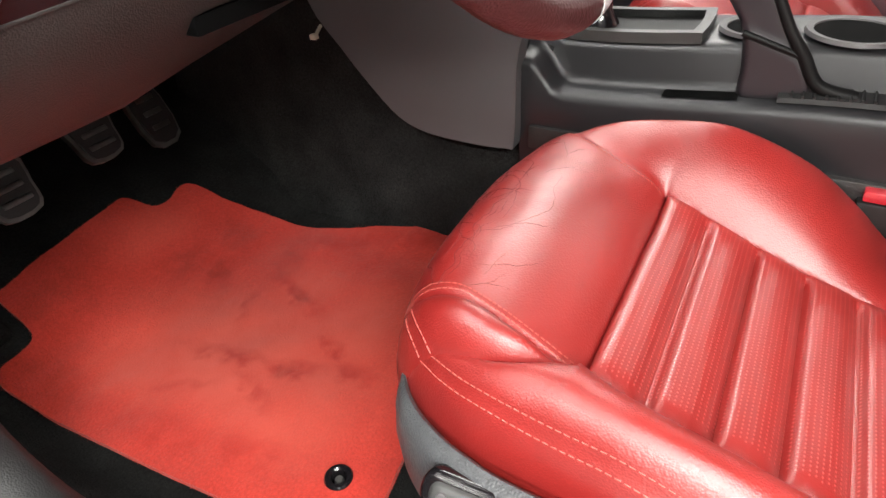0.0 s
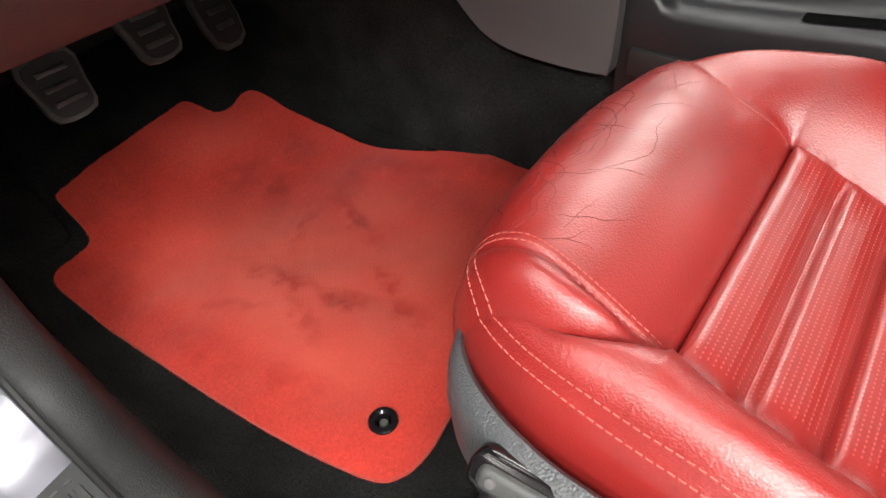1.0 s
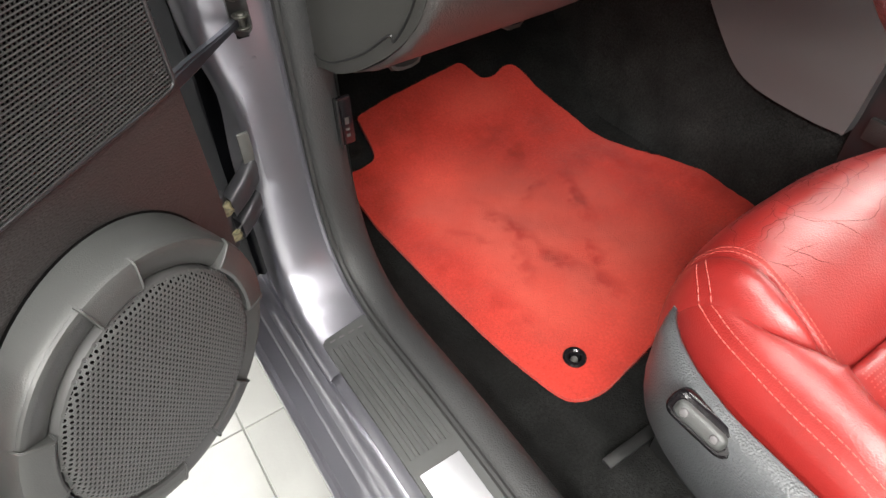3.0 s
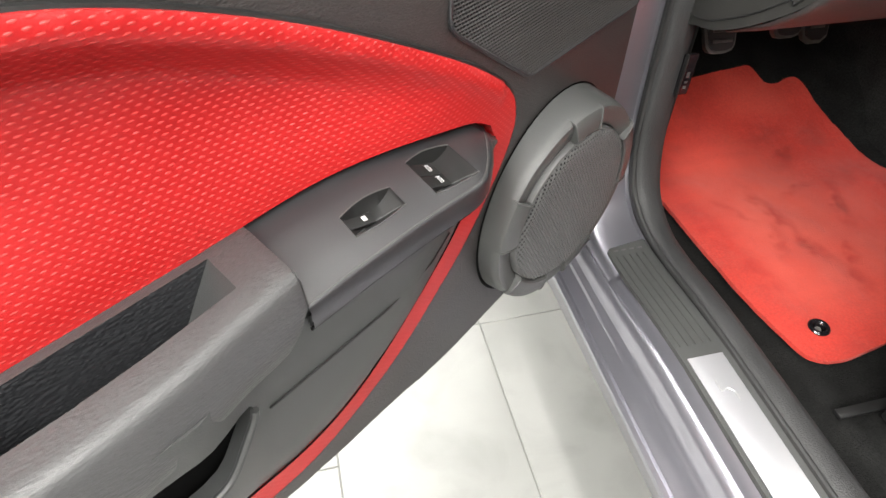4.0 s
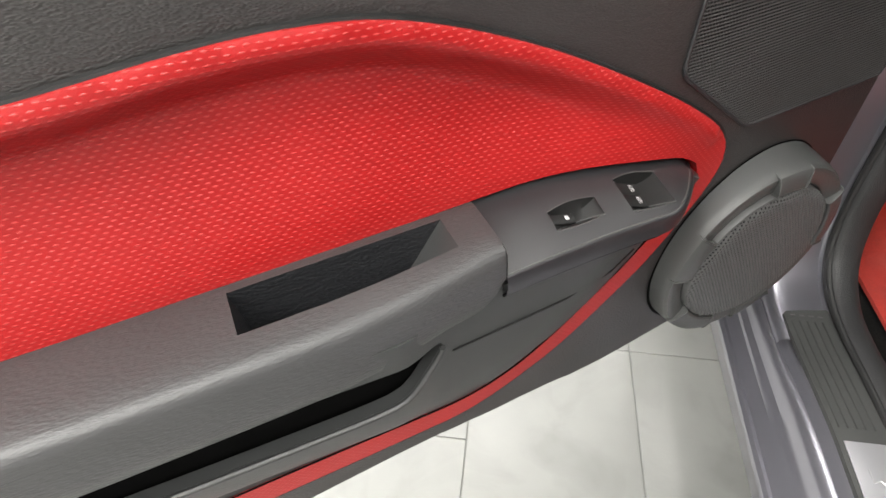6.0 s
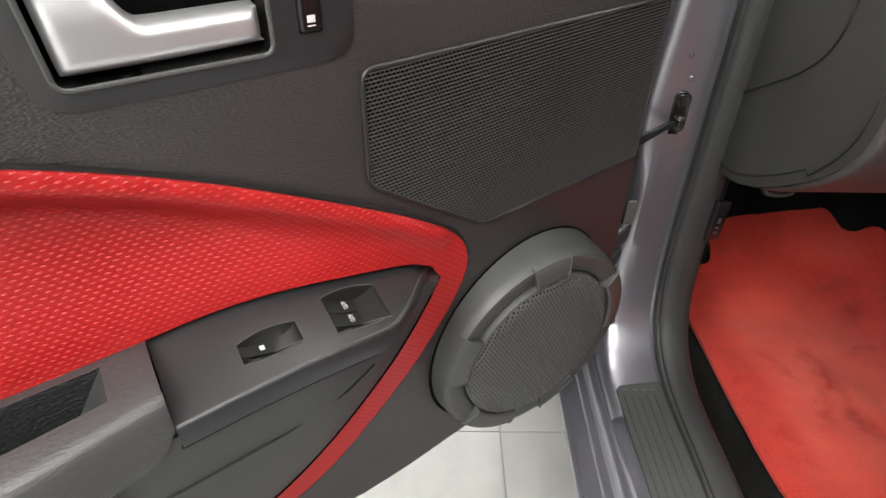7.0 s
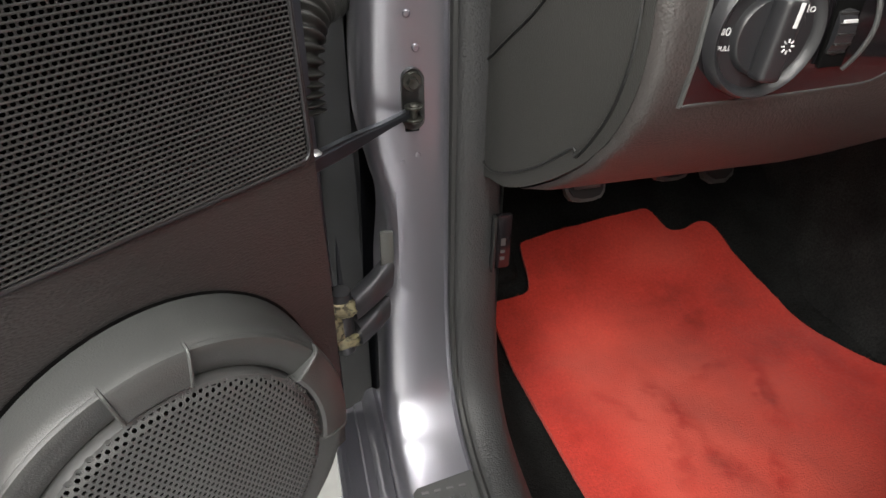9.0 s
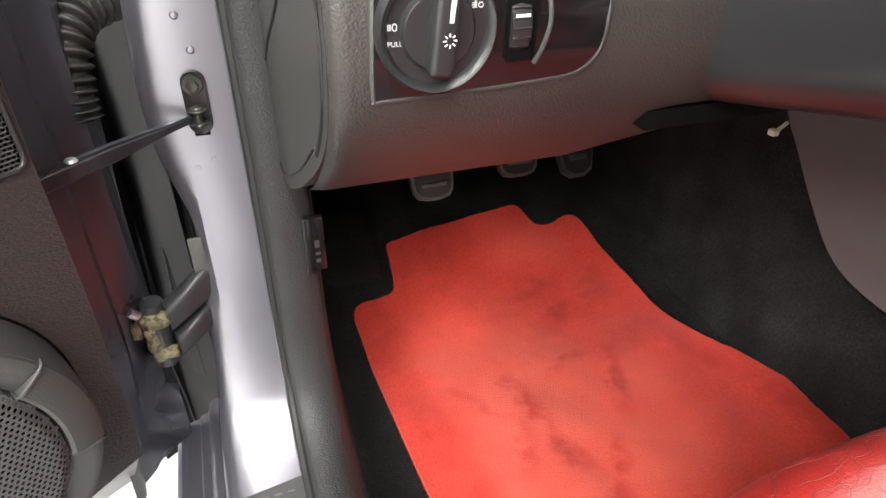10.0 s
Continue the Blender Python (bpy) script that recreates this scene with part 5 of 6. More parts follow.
    lamp_mark = lambda x, z, w: part("marking", tube([(x + w * (0.3 + 0.7 * math.cos(q)), 0.4280, z + w * 0.75 * math.sin(q)) for q in [k * math.pi / 6 - math.pi / 2 for k in range(7)]] + [(x + w * 0.3, 0.4280, z + w * 0.75), (x + w * 0.3, 0.4280, z - w * 0.75)], 0.00035, 5), white_ink, sp)
    lamp_mark(0.3120, 1.0005, 0.0032)
    for k in range(3):
        part("marking", tube([(0.3070, 0.4280, 0.9985 + 0.002 * k), (0.3110, 0.4280, 0.9985 + 0.002 * k)], 0.00035, 5), white_ink, sp)
    # column cut-out and shroud
    part("column_gap", rbox((0.455, 0.465, 0.864), (0.650, 0.56, 0.882), 0.003), void, dash)
    col = thing("steering_column", "dark plastic steering column shroud", "steering column")
    part("shroud", sweep([0.0, 0.1, 0.3, 0.5, 0.7, 0.9, 1.0], lambda t: [(0.590 + (0.128 - 0.045 * t) * c * (1 if t < 1 else 0.9), 0.52 - 0.29 * t, 0.948 + 0.05 * t + (0.082 - 0.022 * t) * s * (1 if t < 1 else 0.9)) for c, s in
         [(math.copysign(abs(math.cos(k * math.tau / 32)) ** 0.6, math.cos(k * math.tau / 32)), math.copysign(abs(math.sin(k * math.tau / 32)) ** 0.6, math.sin(k * math.tau / 32))) for k in range(33)]], cap=False), plastic, col, angle=60)
    # steering wheel, its lower rim
    M = pose(0.536, 0.224, 1.064, 64, 0, 0)
    sw = thing("steering_wheel", "dark leather steering wheel with satin spokes", "steering wheel", M)
    part("rim", tube([(0.187 * math.cos(k * math.tau / 64), 0.187 * math.sin(k * math.tau / 64), 0) for k in range(64)], 0.0165, 14, closed=True), leather_dark, sw, "dark leather rim")
    for a in (-90, 0, 180):
        c, s = math.cos(radians(a)), math.sin(radians(a))
        part("spoke", tube([(0.05 * c, 0.05 * s, -0.02), (0.12 * c, 0.12 * s, -0.012), (0.178 * c, 0.178 * s, 0)], lambda t: 0.016 - 0.004 * t, 10), satin, sw, "satin silver spoke")
    part("rim_inlay", tube([(0.187 * math.cos(radians(a)), 0.187 * math.sin(radians(a)), 0) for a in range(-89, -52, 3)], 0.0173, 14), silver_trim, sw, "satin silver rim inlay")
    part("hub", lathe([(0.0, 0.012), (0.05, 0.008), (0.068, -0.005), (0.066, -0.05), (0.0, -0.05)], Matrix(), 32), plastic, sw)
    return dash


leather_dark = material("dark_red_brown_leather", (0.05, 0.014, 0.014), 0.4, vary=0.1, grain=0.3, size=500, cells=True)
dash = dashboard()


# ---- centre console ----
def console():
    con = thing("centre_console", "dark grey plastic centre console between the seats", "console")
    part("side_panel", sheet([(p.x, p.y) for p in smooth_line([(0.335, 0.82, 0), (0.335, 0.70, 0), (0.338, 0.588, 0), (0.352, 0.576, 0), (0.42, 0.572, 0), (0.50, 0.574, 0), (0.555, 0.592, 0), (0.61, 0.640, 0), (0.66, 0.695, 0), (0.71, 0.76, 0), (0.72, 0.86, 0), (0.5, 0.90, 0)], 4, True)], 0.02,
         lambda y, z: (0.868 + 0.02 * ease(0.35, 0.7, y), y, z), lambda y, z: (0.90, y, z)), side_m, con, "smooth grey console side panel")
    lift = lambda y: 0.028 * ease(0.30, -0.15, y)
    body_prof = [(0.915, 0.40), (0.900, 0.52), (0.893, 0.60), (0.889, 0.630), (0.888, 0.655), (0.891, 0.664), (0.899, 0.669), (0.922, 0.670), (0.930, 0.674), (0.934, 0.684), (0.940, 0.716), (0.946, 0.726), (0.958, 0.729), (1.05, 0.731), (1.075, 0.729), (1.09, 0.72), (1.10, 0.40)]
    part("console_body", sweep([-0.75, -0.5, -0.3, -0.15, -0.05, 0.05, 0.15, 0.22, 0.27, 0.29, 0.305, 0.315, 0.325, 0.34], lambda y: [(x, y, z + lift(y) * (z > 0.62) + (0.045 * ease(0.28, 0.325, y) if 0.65 < z < 0.69 else 0)) for x, z in body_prof], cap=True), plastic, con, "dark grey console body with a side ledge", angle=45)
    part("lower_strip", rbox((0.884, -0.7, 0.575), (0.90, 0.322, 0.612), 0.004), card_m, con)
    T = [(p.x, p.y) for p in smooth_line([(0.955, 0.105, 0), (0.945, 0.125, 0), (0.945, 0.275, 0), (0.96, 0.295, 0), (1.05, 0.295, 0), (1.065, 0.275, 0), (1.065, 0.125, 0), (1.05, 0.105, 0)], 4, True)]
    TI = [(1.005 + (x - 1.005) * 0.78, 0.20 + (y - 0.20) * 0.86) for x, y in T]
    tray = part("shifter_tray", sheet(T, 0.02, lambda x, y: (x, y, 0.743 + lift(y)), lambda x, y: (x, y, 0.728 + lift(y)), [TI]), grey, con, "grey shifter surround")
    # shallow floor in dull black, painted for the shade of a deeper well
    part("tray_well", sheet(TI, 0.02, lambda x, y: (x, y, 0.7320 + lift(y)), lambda x, y: (x, y, 0.7425 + lift(y))), rocker_m, tray)
    part("gear_knob", lathe([(0.0, 0.10), (0.016, 0.098), (0.026, 0.085), (0.026, 0.065), (0.017, 0.045), (0.018, 0.02), (0.03, 0.0)], pose(1.01, 0.262, 0.735), 24), gloss, con, "gloss black gear knob")
    for x, y, r in ((1.00, 0.048, 0.036), (0.990, -0.066, 0.048)):
        part("cup_holder", lathe([(r + 0.010, 0.0), (r + 0.008, 0.005), (r, 0.004), (r - 0.002, -0.002)], pose(x, y, 0.731 + lift(y)), 32), side_m, con, "grey-rimmed cup holder")
        # flat black disc paints the shaded depth of the cup
        part("cup_floor", lathe([(r, 0.001), (0.0, 0.0012)], pose(x, y, 0.732 + lift(y)), 32), void, con)
    brake = thing("handbrake", "glossy dark plastic handbrake lever with an open frame", "handbrake")
    bar = lambda p, q, w, d: rbox((-w, -d, 0), (w, d, (Vector(q) - Vector(p)).length), 0.003, 2, Matrix.Translation(p) @ (Vector(q) - Vector(p)).to_track_quat("Z", "X").to_matrix().to_4x4())
    blade = [(p.x, p.y) for p in smooth_line([(0.046, 0.684, 0), (0.050, 0.725, 0), (0.058, 0.769, 0), (0.080, 0.803, 0), (0.112, 0.850, 0), (0.064, 0.862, 0), (0.022, 0.808, 0), (0.006, 0.777, 0), (-0.017, 0.745, 0), (-0.034, 0.708, 0), (-0.022, 0.692, 0), (0.010, 0.684, 0)], 4, True)]
    fall = lambda y, z: 0.006 * max(0, 1 - near_edge([(y, z)], blade)[0] / 0.008) ** 2
    part("lever_body", sheet(blade, 0.005, lambda y, z: (0.915 + fall(y, z) + 0.004 * ease(0.76, 0.78, z + 0.34 * (0.054 - y)), y, z), lambda y, z: (0.940, y, z)), brake_m, brake, "glossy dark lilac lever body", angle=50)
    part("lever_edge", tube(smooth_line([(0.919, 0.030, 0.820), (0.917, 0.006, 0.777), (0.917, -0.017, 0.745), (0.918, -0.040, 0.712), (0.920, -0.082, 0.701)], 6), lambda t: 0.0062 + 0.003 * t, 10), rocker_m, brake, "black edge of the lever")
    part("lever_crease", tube([(0.9150, 0.056, 0.768), (0.9150, 0.020, 0.757), (0.9152, -0.014, 0.746)], 0.0040, 8), rocker_m, brake)
    part("skirt", sheet([(-0.020, 0.692), (-0.036, 0.712), (-0.052, 0.706), (-0.090, 0.700), (-0.094, 0.692)], 0.008, lambda y, z: (0.919, y, z), lambda y, z: (0.934, y, z)), brake_m, brake)
    part("grip", bar((0.929, 0.085, 0.845), (0.932, 0.110, 0.97), 0.016, 0.018), leather_dark, brake, "dark leather grip")
    part("slot", sweep([0.045, 0.075, 0.105, 0.138], lambda y: [(0.902, y, 0.6716 + lift(y)), (0.929, y, 0.6722 + lift(y))]), void, brake)
    gaiter = part("gaiter", sweep([-0.16, -0.12, -0.08, -0.04, 0.0], lambda y: [(0.901, y, 0.671 + lift(y)), (0.903, y, 0.677 + lift(y)), (0.928, y, 0.681 + lift(y)), (0.931, y, 0.674 + lift(y))], cap=True), rubber, brake, "black ribbed gaiter")
    for k in range(12):
        y = -0.152 + 0.0125 * k
        part("rib", tube([(0.903, y, 0.6785 + lift(y)), (0.928, y, 0.6825 + lift(y))], 0.0018, 6), rubber, gaiter)
    bk = thing("belt_buckle", "black seat belt buckle with red release button", "seat belt buckle")
    part("stalk", rbox((0.868, -0.165, 0.50), (0.892, -0.115, 0.594), 0.006), black, bk)
    part("button", rbox((0.870, -0.160, 0.594), (0.890, -0.120, 0.609), 0.004), red_lens, bk, "red release button")


console()


# ---- seats ----
SC = 0.608
OUT = [(0.0, 0.312), (0.10, 0.307), (0.165, 0.287), (0.206, 0.250), (0.234, 0.198), (0.254, 0.12), (0.266, 0.0), (0.272, -0.15), (0.270, -0.28), (0.24, -0.36), (0.12, -0.38), (0.0, -0.385)]
ring = OUT + [(-x, y) for x, y in OUT[-2:0:-1]]
ring = [(p.x * (1.05 if p.x > 0 else 1.0), p.y) for p in smooth_line([(*q, 0) for q in ring], 10, True)]
FRONT_Y = 0.089
IN_L = [(-0.40, 0.165), (-0.20, 0.172), (-0.08, 0.176), (0.022, 0.176), (0.089, 0.162)]
IN_R = [(-0.40, 0.125), (-0.20, 0.127), (-0.114, 0.130), (-0.068, 0.134), (-0.018, 0.139), (0.036, 0.147), (0.089, 0.155)]
ROLL_L = [(0.089, 0.162), (0.132, 0.165), (0.185, 0.157), (0.233, 0.148), (0.262, 0.146), (0.32, 0.15)]
FOLD_L = [(0.089, 0.164), (0.110, 0.176), (0.135, 0.186), (0.169, 0.191), (0.218, 0.190), (0.259, 0.196), (0.32, 0.22)]
ROLL_R = [(0.089, 0.155), (0.11, 0.155), (0.14, 0.156), (0.185, 0.168), (0.235, 0.194), (0.27, 0.214), (0.32, 0.23)]
CREST_L = [(-0.40, 0.575), (-0.20, 0.596), (-0.11, 0.614), (-0.035, 0.640), (0.03, 0.656), (0.10, 0.664), (0.15, 0.662), (0.20, 0.653), (0.25, 0.636), (0.30, 0.612)]
CREST_R = [(-0.40, 0.45), (-0.20, 0.525), (-0.16, 0.553), (-0.114, 0.596), (-0.054, 0.640), (0.034, 0.674), (0.115, 0.682), (0.185, 0.672), (0.25, 0.642), (0.30, 0.615)]
BASE_R = [(-0.40, 0.532), (-0.20, 0.538), (-0.10, 0.563), (0.0, 0.590), (0.089, 0.617), (0.14, 0.634), (0.20, 0.648), (0.25, 0.647), (0.30, 0.640)]
PAD = 0.0560


def curve_of(table):
    """A smooth reading of a short table."""
    line = smooth_line([(b, a, 0) for a, b in table], 6)
    ys, xs = [p.y for p in line], [p.x for p in line]
    return lambda y: float(np.interp(y, ys, xs))


in_l, in_r, roll_l, fold_l, roll_r, crest_l, crest_r, base_r = (curve_of(t) for t in (IN_L, IN_R, ROLL_L, FOLD_L, ROLL_R, CREST_L, CREST_R, BASE_R))
GX, GY = np.arange(-0.32, 0.3201, 0.004), np.arange(-0.42, 0.3401, 0.004)
_g = np.array([(x, y) for x in GX for y in GY])
EDGE = np.where(inside(_g, ring), near_edge(_g, ring), 0.0).reshape(len(GX), len(GY))


def from_edge(x, y):
    i, j = (x - GX[0]) / 0.004, (y - GY[0]) / 0.004
    i, j = min(max(i, 0), len(GX) - 1.001), min(max(j, 0), len(GY) - 1.001)
    a, b = int(i), int(j)
    f, g = i - a, j - b
    return float(EDGE[a, b] * (1 - f) * (1 - g) + EDGE[a + 1, b] * f * (1 - g) + EDGE[a, b + 1] * (1 - f) * g + EDGE[a + 1, b + 1] * f * g)


def cushion_z(x, y):
    """Height of the cushion's top before its edges are rolled down."""
    s, right = abs(x), x > 0
    mid = 0.614 - 0.26 * min(0.28, max(0, FRONT_Y - y))
    rear = max(0, 1 - max(0, y - FRONT_Y) / 0.130)
    pan = 0.608 + (0.050 + 0.010 * ease(-0.22, 0.18, x)) * (1 - rear ** 2.2) - 0.010 * ease(0.20, 0.30, y)
    crest = crest_r(y) if right else crest_l(y)
    t = ease(0.030, 0.150, y)
    rear_in = in_r(min(y, FRONT_Y)) if right else in_l(min(y, FRONT_Y))
    front_in = roll_r(max(y, FRONT_Y)) if right else fold_l(max(y, FRONT_Y))
    edge = front_in if y > FRONT_Y else rear_in
    hitch = (0.010 * ease(-0.08, FRONT_Y, y) * ease(0.16, 0.10, y)) if right else 0.0

    def inner(s):
        tuck = hitch * ease(edge - 0.07, edge, s)
        if y <= FRONT_Y:
            k = (FRONT_Y - y) / PAD
            f = k - math.floor(k)
            pad = (1 - math.exp(-f / 0.075)) * (1 - f ** 5)
            z = mid + 0.019 * (pad - 0.75) * ease(edge + 0.004, edge - 0.03, s) - 0.008 * math.exp(-(edge - s) / 0.008)
            for row in range(-5, 6):
                z -= 0.0004 * math.exp(-((f - 0.5 - row * 0.082) / 0.016) ** 2) * ease(edge, edge - 0.02, s)
            return z + tuck
        z = pan + tuck - 0.005 * (s / 0.16) ** 2 - 0.006 * math.exp(-(y - FRONT_Y) / 0.005)
        if not right:
            a = roll_l(y)
            m = (s - a) / max(edge - a, 0.002)
            z += 0.010 * math.sin(math.pi * min(1, max(0, m))) * ease(0.092, 0.15, y)
            z -= 0.0042 * math.exp(-((s - a) / 0.0045) ** 2) + 0.006 * math.exp(-(edge - s) / 0.004)
        else:
            z -= 0.002 * math.exp(-(edge - s) / 0.003)
        z += (0.0015 if right else 0.0022) * noise.noise((x * 12, y * 14, 5)) * ease(0.10, 0.15, y) * ease(edge, edge - 0.03, s)
        z += 0.0006 * noise.noise((x * 45 + y * 20, y * 30, 9)) * ease(0.14, 0.19, y) * ease(edge, edge - 0.03, s)
        return z
    if s <= edge:
        return inner(s)
    if right:
        base = base_r(y)
        near = math.exp(-(s - edge) / 0.010)
        g = min(1, (s - edge) / max(0.248 - edge, 0.02))
        top = base + 0.004 + (crest - base - 0.004) * (1 - (1 - g) ** 1.8) * (1 - 0.15 * t)
        return inner(edge) * near + top * (1 - near)
    far = mid * (1 - t) + 0.642 * t
    near = math.exp(-(s - edge) / 0.005)
    base = inner(edge) * near + far * (1 - near)
    g = min(1, (s - edge) / max(0.228 - edge, 0.02))
    g = (1 - (1 - g) ** 2.1) * (1 - t) + (1 - math.cos(math.pi * g)) / 2 * t
    lift = 0.007 * (1 - math.exp(-(s - edge) / 0.005))
    return base + lift + (crest - base - lift) * g * (1 - 0.45 * t)


def seat_z(x, y):
    """The cushion with the sewn groove and puckers of its double-stitched side seam."""
    z = cushion_z(x, y)
    if x < -0.13 and y > -0.36:
        d = from_edge(x, y) - 0.030
        if abs(d) < 0.03:
            run = (y if y < 0.16 else 0.16 + (math.hypot(x + 0.14, y - 0.16) * 0.6)) / 0.0074
            pull = math.sin(math.tau * run + 1.3 * noise.noise((x * 30, y * 30, 2)))
            z -= 0.0022 * math.exp(-(d / 0.0020) ** 2)
            z += 0.0005 * pull * (math.exp(-((d - 0.0085) / 0.0045) ** 2) + math.exp(-((d + 0.0085) / 0.0045) ** 2))
    return z


def seat_point(x, y, up=0.0):
    """A place on the cushion; its border is rolled over in a quarter round."""
    d = from_edge(x, y)
    r = 0.070 - 0.036 * ease(0.12, 0.22, x)
    z = seat_z(x, y) + up
    if d < r:
        p = d / r * math.pi / 2
        step = 0.003
        gx, gy = from_edge(x + step, y) - from_edge(x - step, y), from_edge(x, y + step) - from_edge(x, y - step)
        ln = max(math.hypot(gx, gy), 1e-6)
        out = d - r * (1 - math.cos(p))
        x, y = x - gx / ln * out * 0.8, y - gy / ln * out * 0.8
        z -= 0.105 * (1 - math.sin(p))
    return (x, y, z)


def make_seat(name, label):
    seat = thing(name, label, "car seat", pose(SC, 0, 0))
    rim_pts = np.array(ring)
    n = len(ring)

    def nearest(p):
        return int(np.hypot(*(rim_pts - p).T).argmin())
    ys = [FRONT_Y + (0.31 - FRONT_Y) * k / 40 for k in range(41)]
    yr = [FRONT_Y - (FRONT_Y + 0.40) * k / 60 for k in range(61)]
    cut = lambda line: [q for q in line if from_edge(*q) > 0.004]
    fl, fr = cut([(-fold_l(y), y) for y in ys]), cut([(roll_r(y), y) for y in ys])
    il, ir = cut([(-in_l(y), y) for y in yr]), cut([(in_r(y), y) for y in yr])
    a, b, c, d = nearest(fl[-1]), nearest(fr[-1]), nearest(ir[-1]), nearest(il[-1])

    def walk_rim(i, j, step):
        out = [ring[i]]
        while i != j:
            i = (i + step) % n
            out.append(ring[i])
        return out
    up = 1 if ring[1][0] > ring[0][0] else -1
    across = [(fl[0][0] + (fr[0][0] - fl[0][0]) * k / 40, FRONT_Y) for k in range(1, 40)]
    shapes = {"front_panel": fl + walk_rim(a, b, up) + fr[::-1] + across[::-1],
              "insert": across + [ir[0]] + ir[1:] + walk_rim(c, d, up) + il[::-1],
              "side_bolster": walk_rim(d, a, up) + fl[::-1] + il[1:],
              "bolster": walk_rim(b, c, up) + ir[::-1] + fr[1:]}
    for key, loop in shapes.items():
        part("bolster" if key == "side_bolster" else key, sheet(loop, 0.0032 if key in ("side_bolster", "front_panel") else 0.0042, seat_point, lambda x, y: (lambda q: (q[0], q[1], q[2] - 0.010))(seat_point(x, y))), perf if key == "insert" else leather, seat, "fluted perforated red leather" if key == "insert" else "", angle=55)
    edge = [seat_point(x, y) for x, y in ring + ring[:1]]
    cy = -0.04
    rows = [[(x * k, cy + (y - cy) * k, z - (z - 0.40) * h) for x, y, z in edge] for k, h in ((1.0, -0.01), (1.004, 0.15), (1.004, 0.35), (0.995, 0.6), (0.97, 0.85), (0.95, 1.0))]
    part("side_skirt", sweep(range(6), lambda i: rows[i]), leather, seat, angle=60)
    # stitches: paired rows along the near bolster, others beside the seams
    dashes = []

    def stitch(line, long=0.0042, gap=0.0022):
        pts = [Vector((*q, 0)) for q in line]
        run, at = 0.0, [0.0]
        for p, q in zip(pts, pts[1:]):
            run += (q - p).length
            at.append(run)
        s = 0.0
        while s + long < run:
            ends = []
            for v in (s, s + long):
                ends.append((float(np.interp(v, at, [p.x for p in pts])), float(np.interp(v, at, [p.y for p in pts]))))
            dashes.append(ends)
            s += long + gap
    rim = sorted([q for q in ring if q[0] < -0.165 and q[1] > -0.30], key=lambda q: -q[1])
    for inset in (0.0265, 0.0335):
        line = []
        for x, y in rim:
            for _ in range(4):
                gx, gy = from_edge(x + 0.004, y) - from_edge(x - 0.004, y), from_edge(x, y + 0.004) - from_edge(x, y - 0.004)
                ln = max(math.hypot(gx, gy), 1e-6)
                step = inset - from_edge(x, y)
                x, y = x + gx / ln * step, y + gy / ln * step
            line.append((x, y))
        stitch([(p.x, p.y) for p in smooth_line([(*q, 0) for q in line[::4]], 6)], 0.0050, 0.0024)
    for off in (0.005, 0.0095):
        stitch([(-(roll_l(y) - off), y) for y in ys[2:-6]], 0.0036, 0.002)
    stitch([(roll_r(y) - 0.006, y) for y in ys[1:-6]], 0.0036, 0.0022)
    sv, sf = [], []
    for p, q in dashes:
        pa, pb = Vector(seat_point(*p, 0.0006)), Vector(seat_point(*q, 0.0006))
        dr = pb - pa
        side = Vector((-dr.y, dr.x, 0)).normalized() * 0.00062
        low = Vector((0, 0, 0.0012))
        s = len(sv)
        sv += [pa - side, pa + side, pb + side, pb - side, pa - side - low, pa + side - low, pb + side - low, pb - side - low]
        sf += [(s, s + 1, s + 2, s + 3), (s, s + 4, s + 5, s + 1), (s + 2, s + 6, s + 7, s + 3), (s + 1, s + 5, s + 6, s + 2), (s, s + 3, s + 7, s + 4)]
    tagged(mesh_ob("stitching", sv, sf, thread, seat, "red stitching along the seams", smooth=False), kind="stuff")
    # backrest, unseen, added leaning behind the cushion to block light from the rear
    back = lambda h: [(x * (1 - 0.16 * h * h), -0.335 - 0.20 * h - (0.055 * (1 - (x / 0.25) ** 4) if front else 0.10 + 0.02 * math.cos(x * 6)) + (0.0 if front else 0.02), 0.56 + 0.70 * h) for front, xs in ((True, [-0.25 + 0.05 * k for k in range(11)]), (False, [0.25 - 0.05 * k for k in range(11)])) for x in xs]
    part("backrest", sweep([0, 0.1, 0.25, 0.4, 0.55, 0.7, 0.85, 0.95, 1.0], lambda h: [*back(h), back(h)[0]], cap=True), leather, seat, "added red leather backrest, unseen, blocking rear light", angle=60)
    # old creases in the front panel
    rng = random.Random(11)
    bm = bmesh.new()
    for k in range(44):
        lead = k >= 34
        if lead:
            px, py, ang = rng.uniform(-0.145, 0.03), rng.uniform(0.205, 0.283), rng.uniform(-0.3, 0.3)
        elif k < 20:
            px, py, ang = rng.uniform(-0.145, 0.03), rng.uniform(0.20, 0.285), rng.uniform(-0.2, 1.1)
        else:
            px, py, ang = rng.uniform(0.04, 0.15), rng.uniform(0.20, 0.27), rng.uniform(-0.4, 0.6)
        path = [(px, py)]
        for _ in range(rng.randint(18, 42) if lead else rng.randint(6, 16)):
            ang = ang * (0.86 if lead else 1) + rng.uniform(-0.4, 0.4)
            px, py = px + 0.0042 * math.cos(ang), py - 0.0042 * math.sin(ang)
            if -roll_l(py) + 0.006 < px < roll_r(py) - 0.008 and 0.13 < py < 0.29:
                path.append((px, py))
        if len(path) > 4:
            tmp = tube([seat_point(x, y, 0.0) for x, y in path], lambda t: 0.00031 * math.sin(math.pi * min(1, t + 0.08)) + 0.0001, 5)
            me = bpy.data.meshes.new("tmp")
            tmp.to_mesh(me)
            tmp.free()
            bm.from_mesh(me)
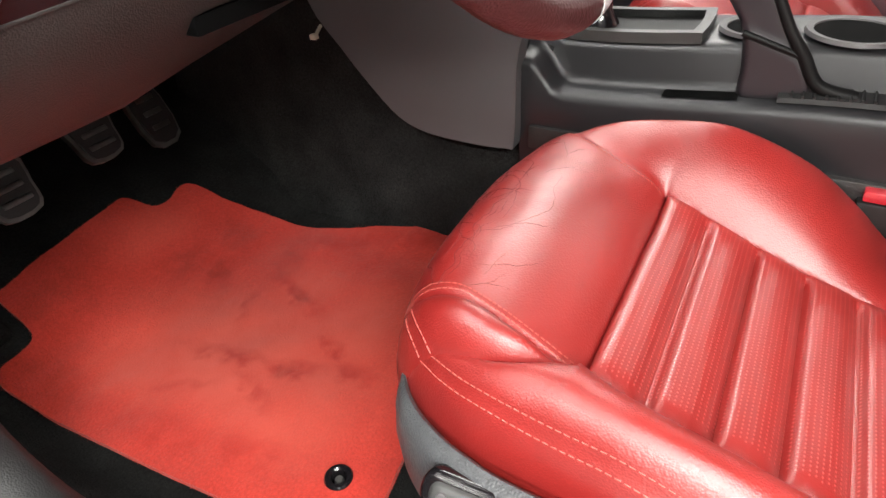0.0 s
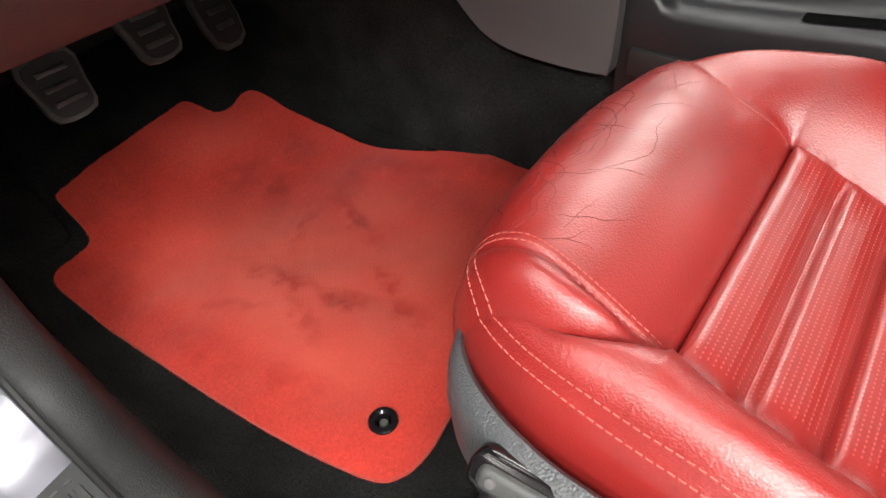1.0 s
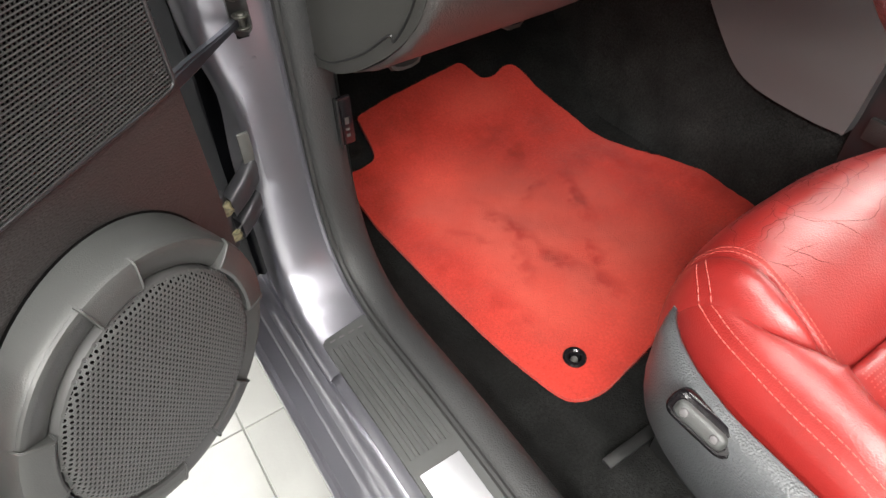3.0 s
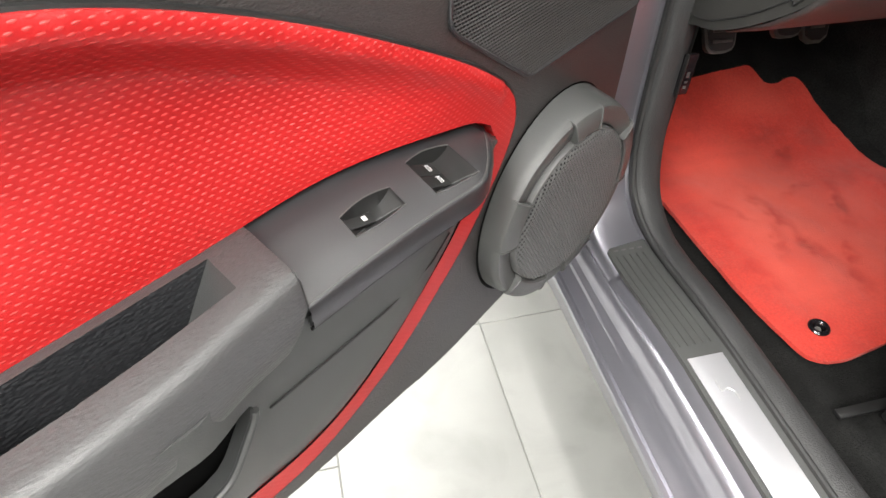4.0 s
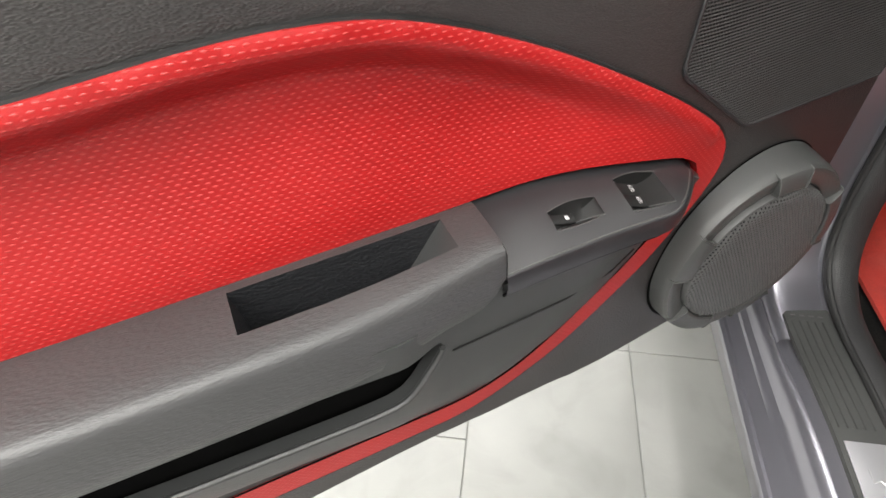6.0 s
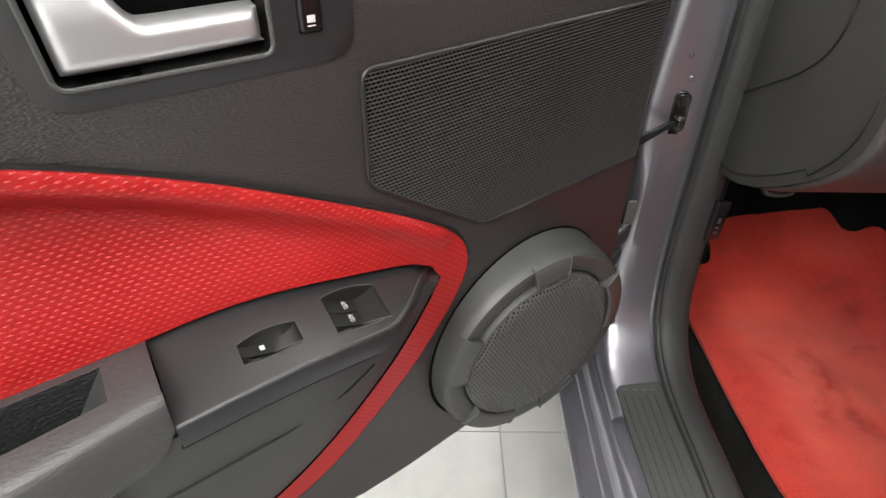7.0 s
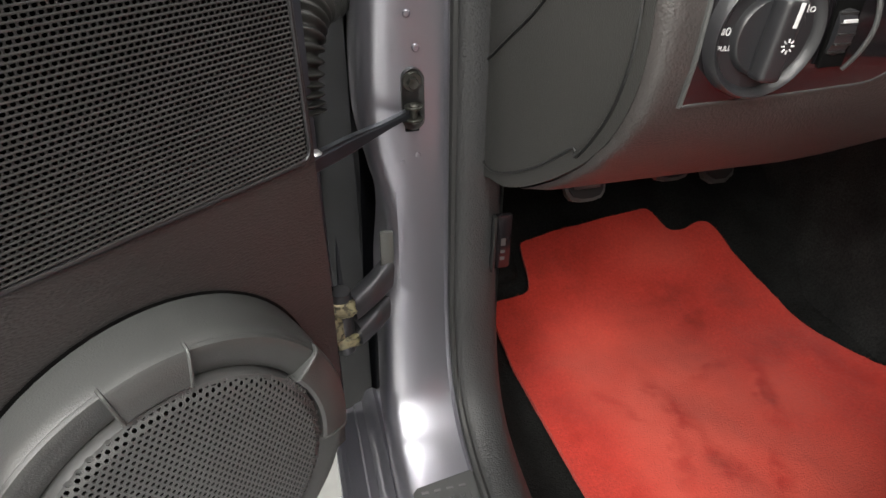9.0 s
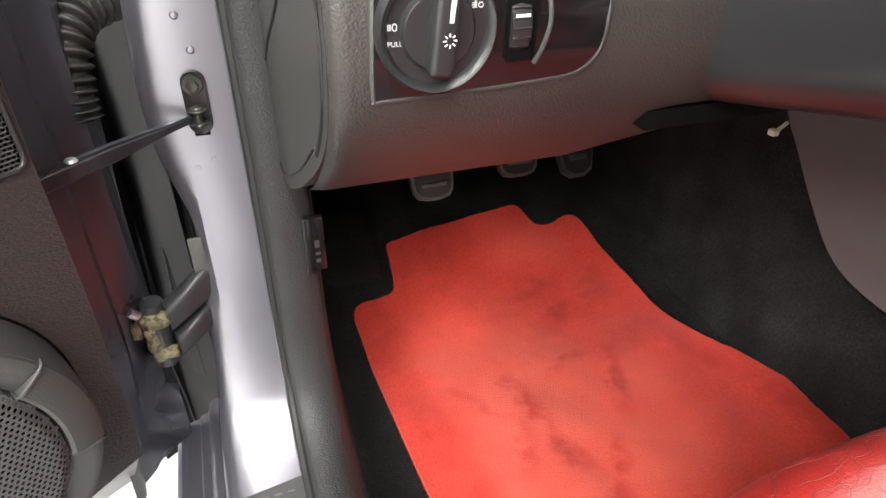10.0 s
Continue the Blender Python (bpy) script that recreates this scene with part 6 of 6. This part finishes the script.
            bpy.data.meshes.remove(me)
    tagged(part("crease", bm, crack, seat, "fine dark creases in the leather"), kind="stuff")
    return seat


seat = make_seat("driver_seat", "red leather bucket seat cushion, creased at its front")


def seat_base():
    # grey valance on the door side with the power switch
    line = smooth_line([(-0.196, 0.262), (-0.224, 0.246), (-0.252, 0.212), (-0.275, 0.160), (-0.287, 0.09), (-0.292, -0.10), (-0.296, -0.36)], 8)
    top = [(0.30, 0.545), (0.262, 0.562), (0.236, 0.570), (0.20, 0.576), (0.15, 0.582), (0.08, 0.586), (-0.36, 0.59)]
    tab = sorted(top)
    val = part("valance", sweep(range(len(line)), lambda i: [(line[i].x + dx * (1 if i else 0.4), line[i].y, along(tab, line[i].y) + dz) for dx, dz in ((0.020, -0.030), (0.018, -0.006), (0.012, 0.001), (0.002, -0.001), (-0.007, -0.010), (-0.012, -0.04), (-0.008, -0.09), (0.004, -0.14), (0.014, -0.17))]), valance_m, seat, "grey grained plastic seat valance", angle=50)
    S = Matrix.Translation((-0.289, 0.140, 0.566)) @ pose(0, 0, 0, 0, 34, 8) @ pose(0, 0, 0, 6, 0, 0)
    pill = lambda h, v: rounded([(-h, -v), (h, -v), (h, v), (-h, v)], v * 0.98, 8)

    def oval(name, h, v, x0, x1, m, label):
        line = pill(h, v)
        fall = lambda y, z: 0.003 * max(0, 1 - near_edge([(y, z)], line)[0] / 0.005) ** 2
        part(name, sheet(line, 0.004, lambda y, z: S @ Vector((x0 + fall(y, z), y, z)), lambda y, z: S @ Vector((x1, y, z))), m, val, label, angle=60)
    oval("switch_recess", 0.039, 0.0165, -0.0095, 0.010, gloss, "gloss black oval switch recess")
    oval("power_switch", 0.030, 0.0100, -0.0150, 0.0, grey, "grey rounded seat switch")
    part("switch_end", lathe([(0.0, 0.0025), (0.004, 0.0015), (0.006, -0.002)], S @ pose(-0.0150, -0.018, 0, 0, -90, 0), 16), side_m, val, "pale grey switch dimple")
    part("switch_end", lathe([(0.0, 0.0025), (0.004, 0.0015), (0.006, -0.002)], S @ pose(-0.0150, 0.018, 0, 0, -90, 0), 16), side_m, val)
    part("seat_rail", rbox((-0.235, -0.30, 0.345), (-0.19, 0.20, 0.385), 0.006), black, seat)
    part("seat_rail", rbox((0.19, -0.30, 0.345), (0.235, 0.20, 0.385), 0.006), black, seat)
    part("rail_bracket", rbox((-0.30, 0.205, 0.344), (-0.20, 0.222, 0.352), 0.003), black, seat, "dark steel rail end")
    part("frame", rbox((-0.23, -0.33, 0.385), (0.23, 0.20, 0.44), 0.015), black, seat)


seat_base()
other = copy_thing(seat, pose(SC + 0.86, 0.02, 0.040))
other.name = "passenger_seat"
tagged(other, "red leather passenger seat cushion beyond the console", "car seat")
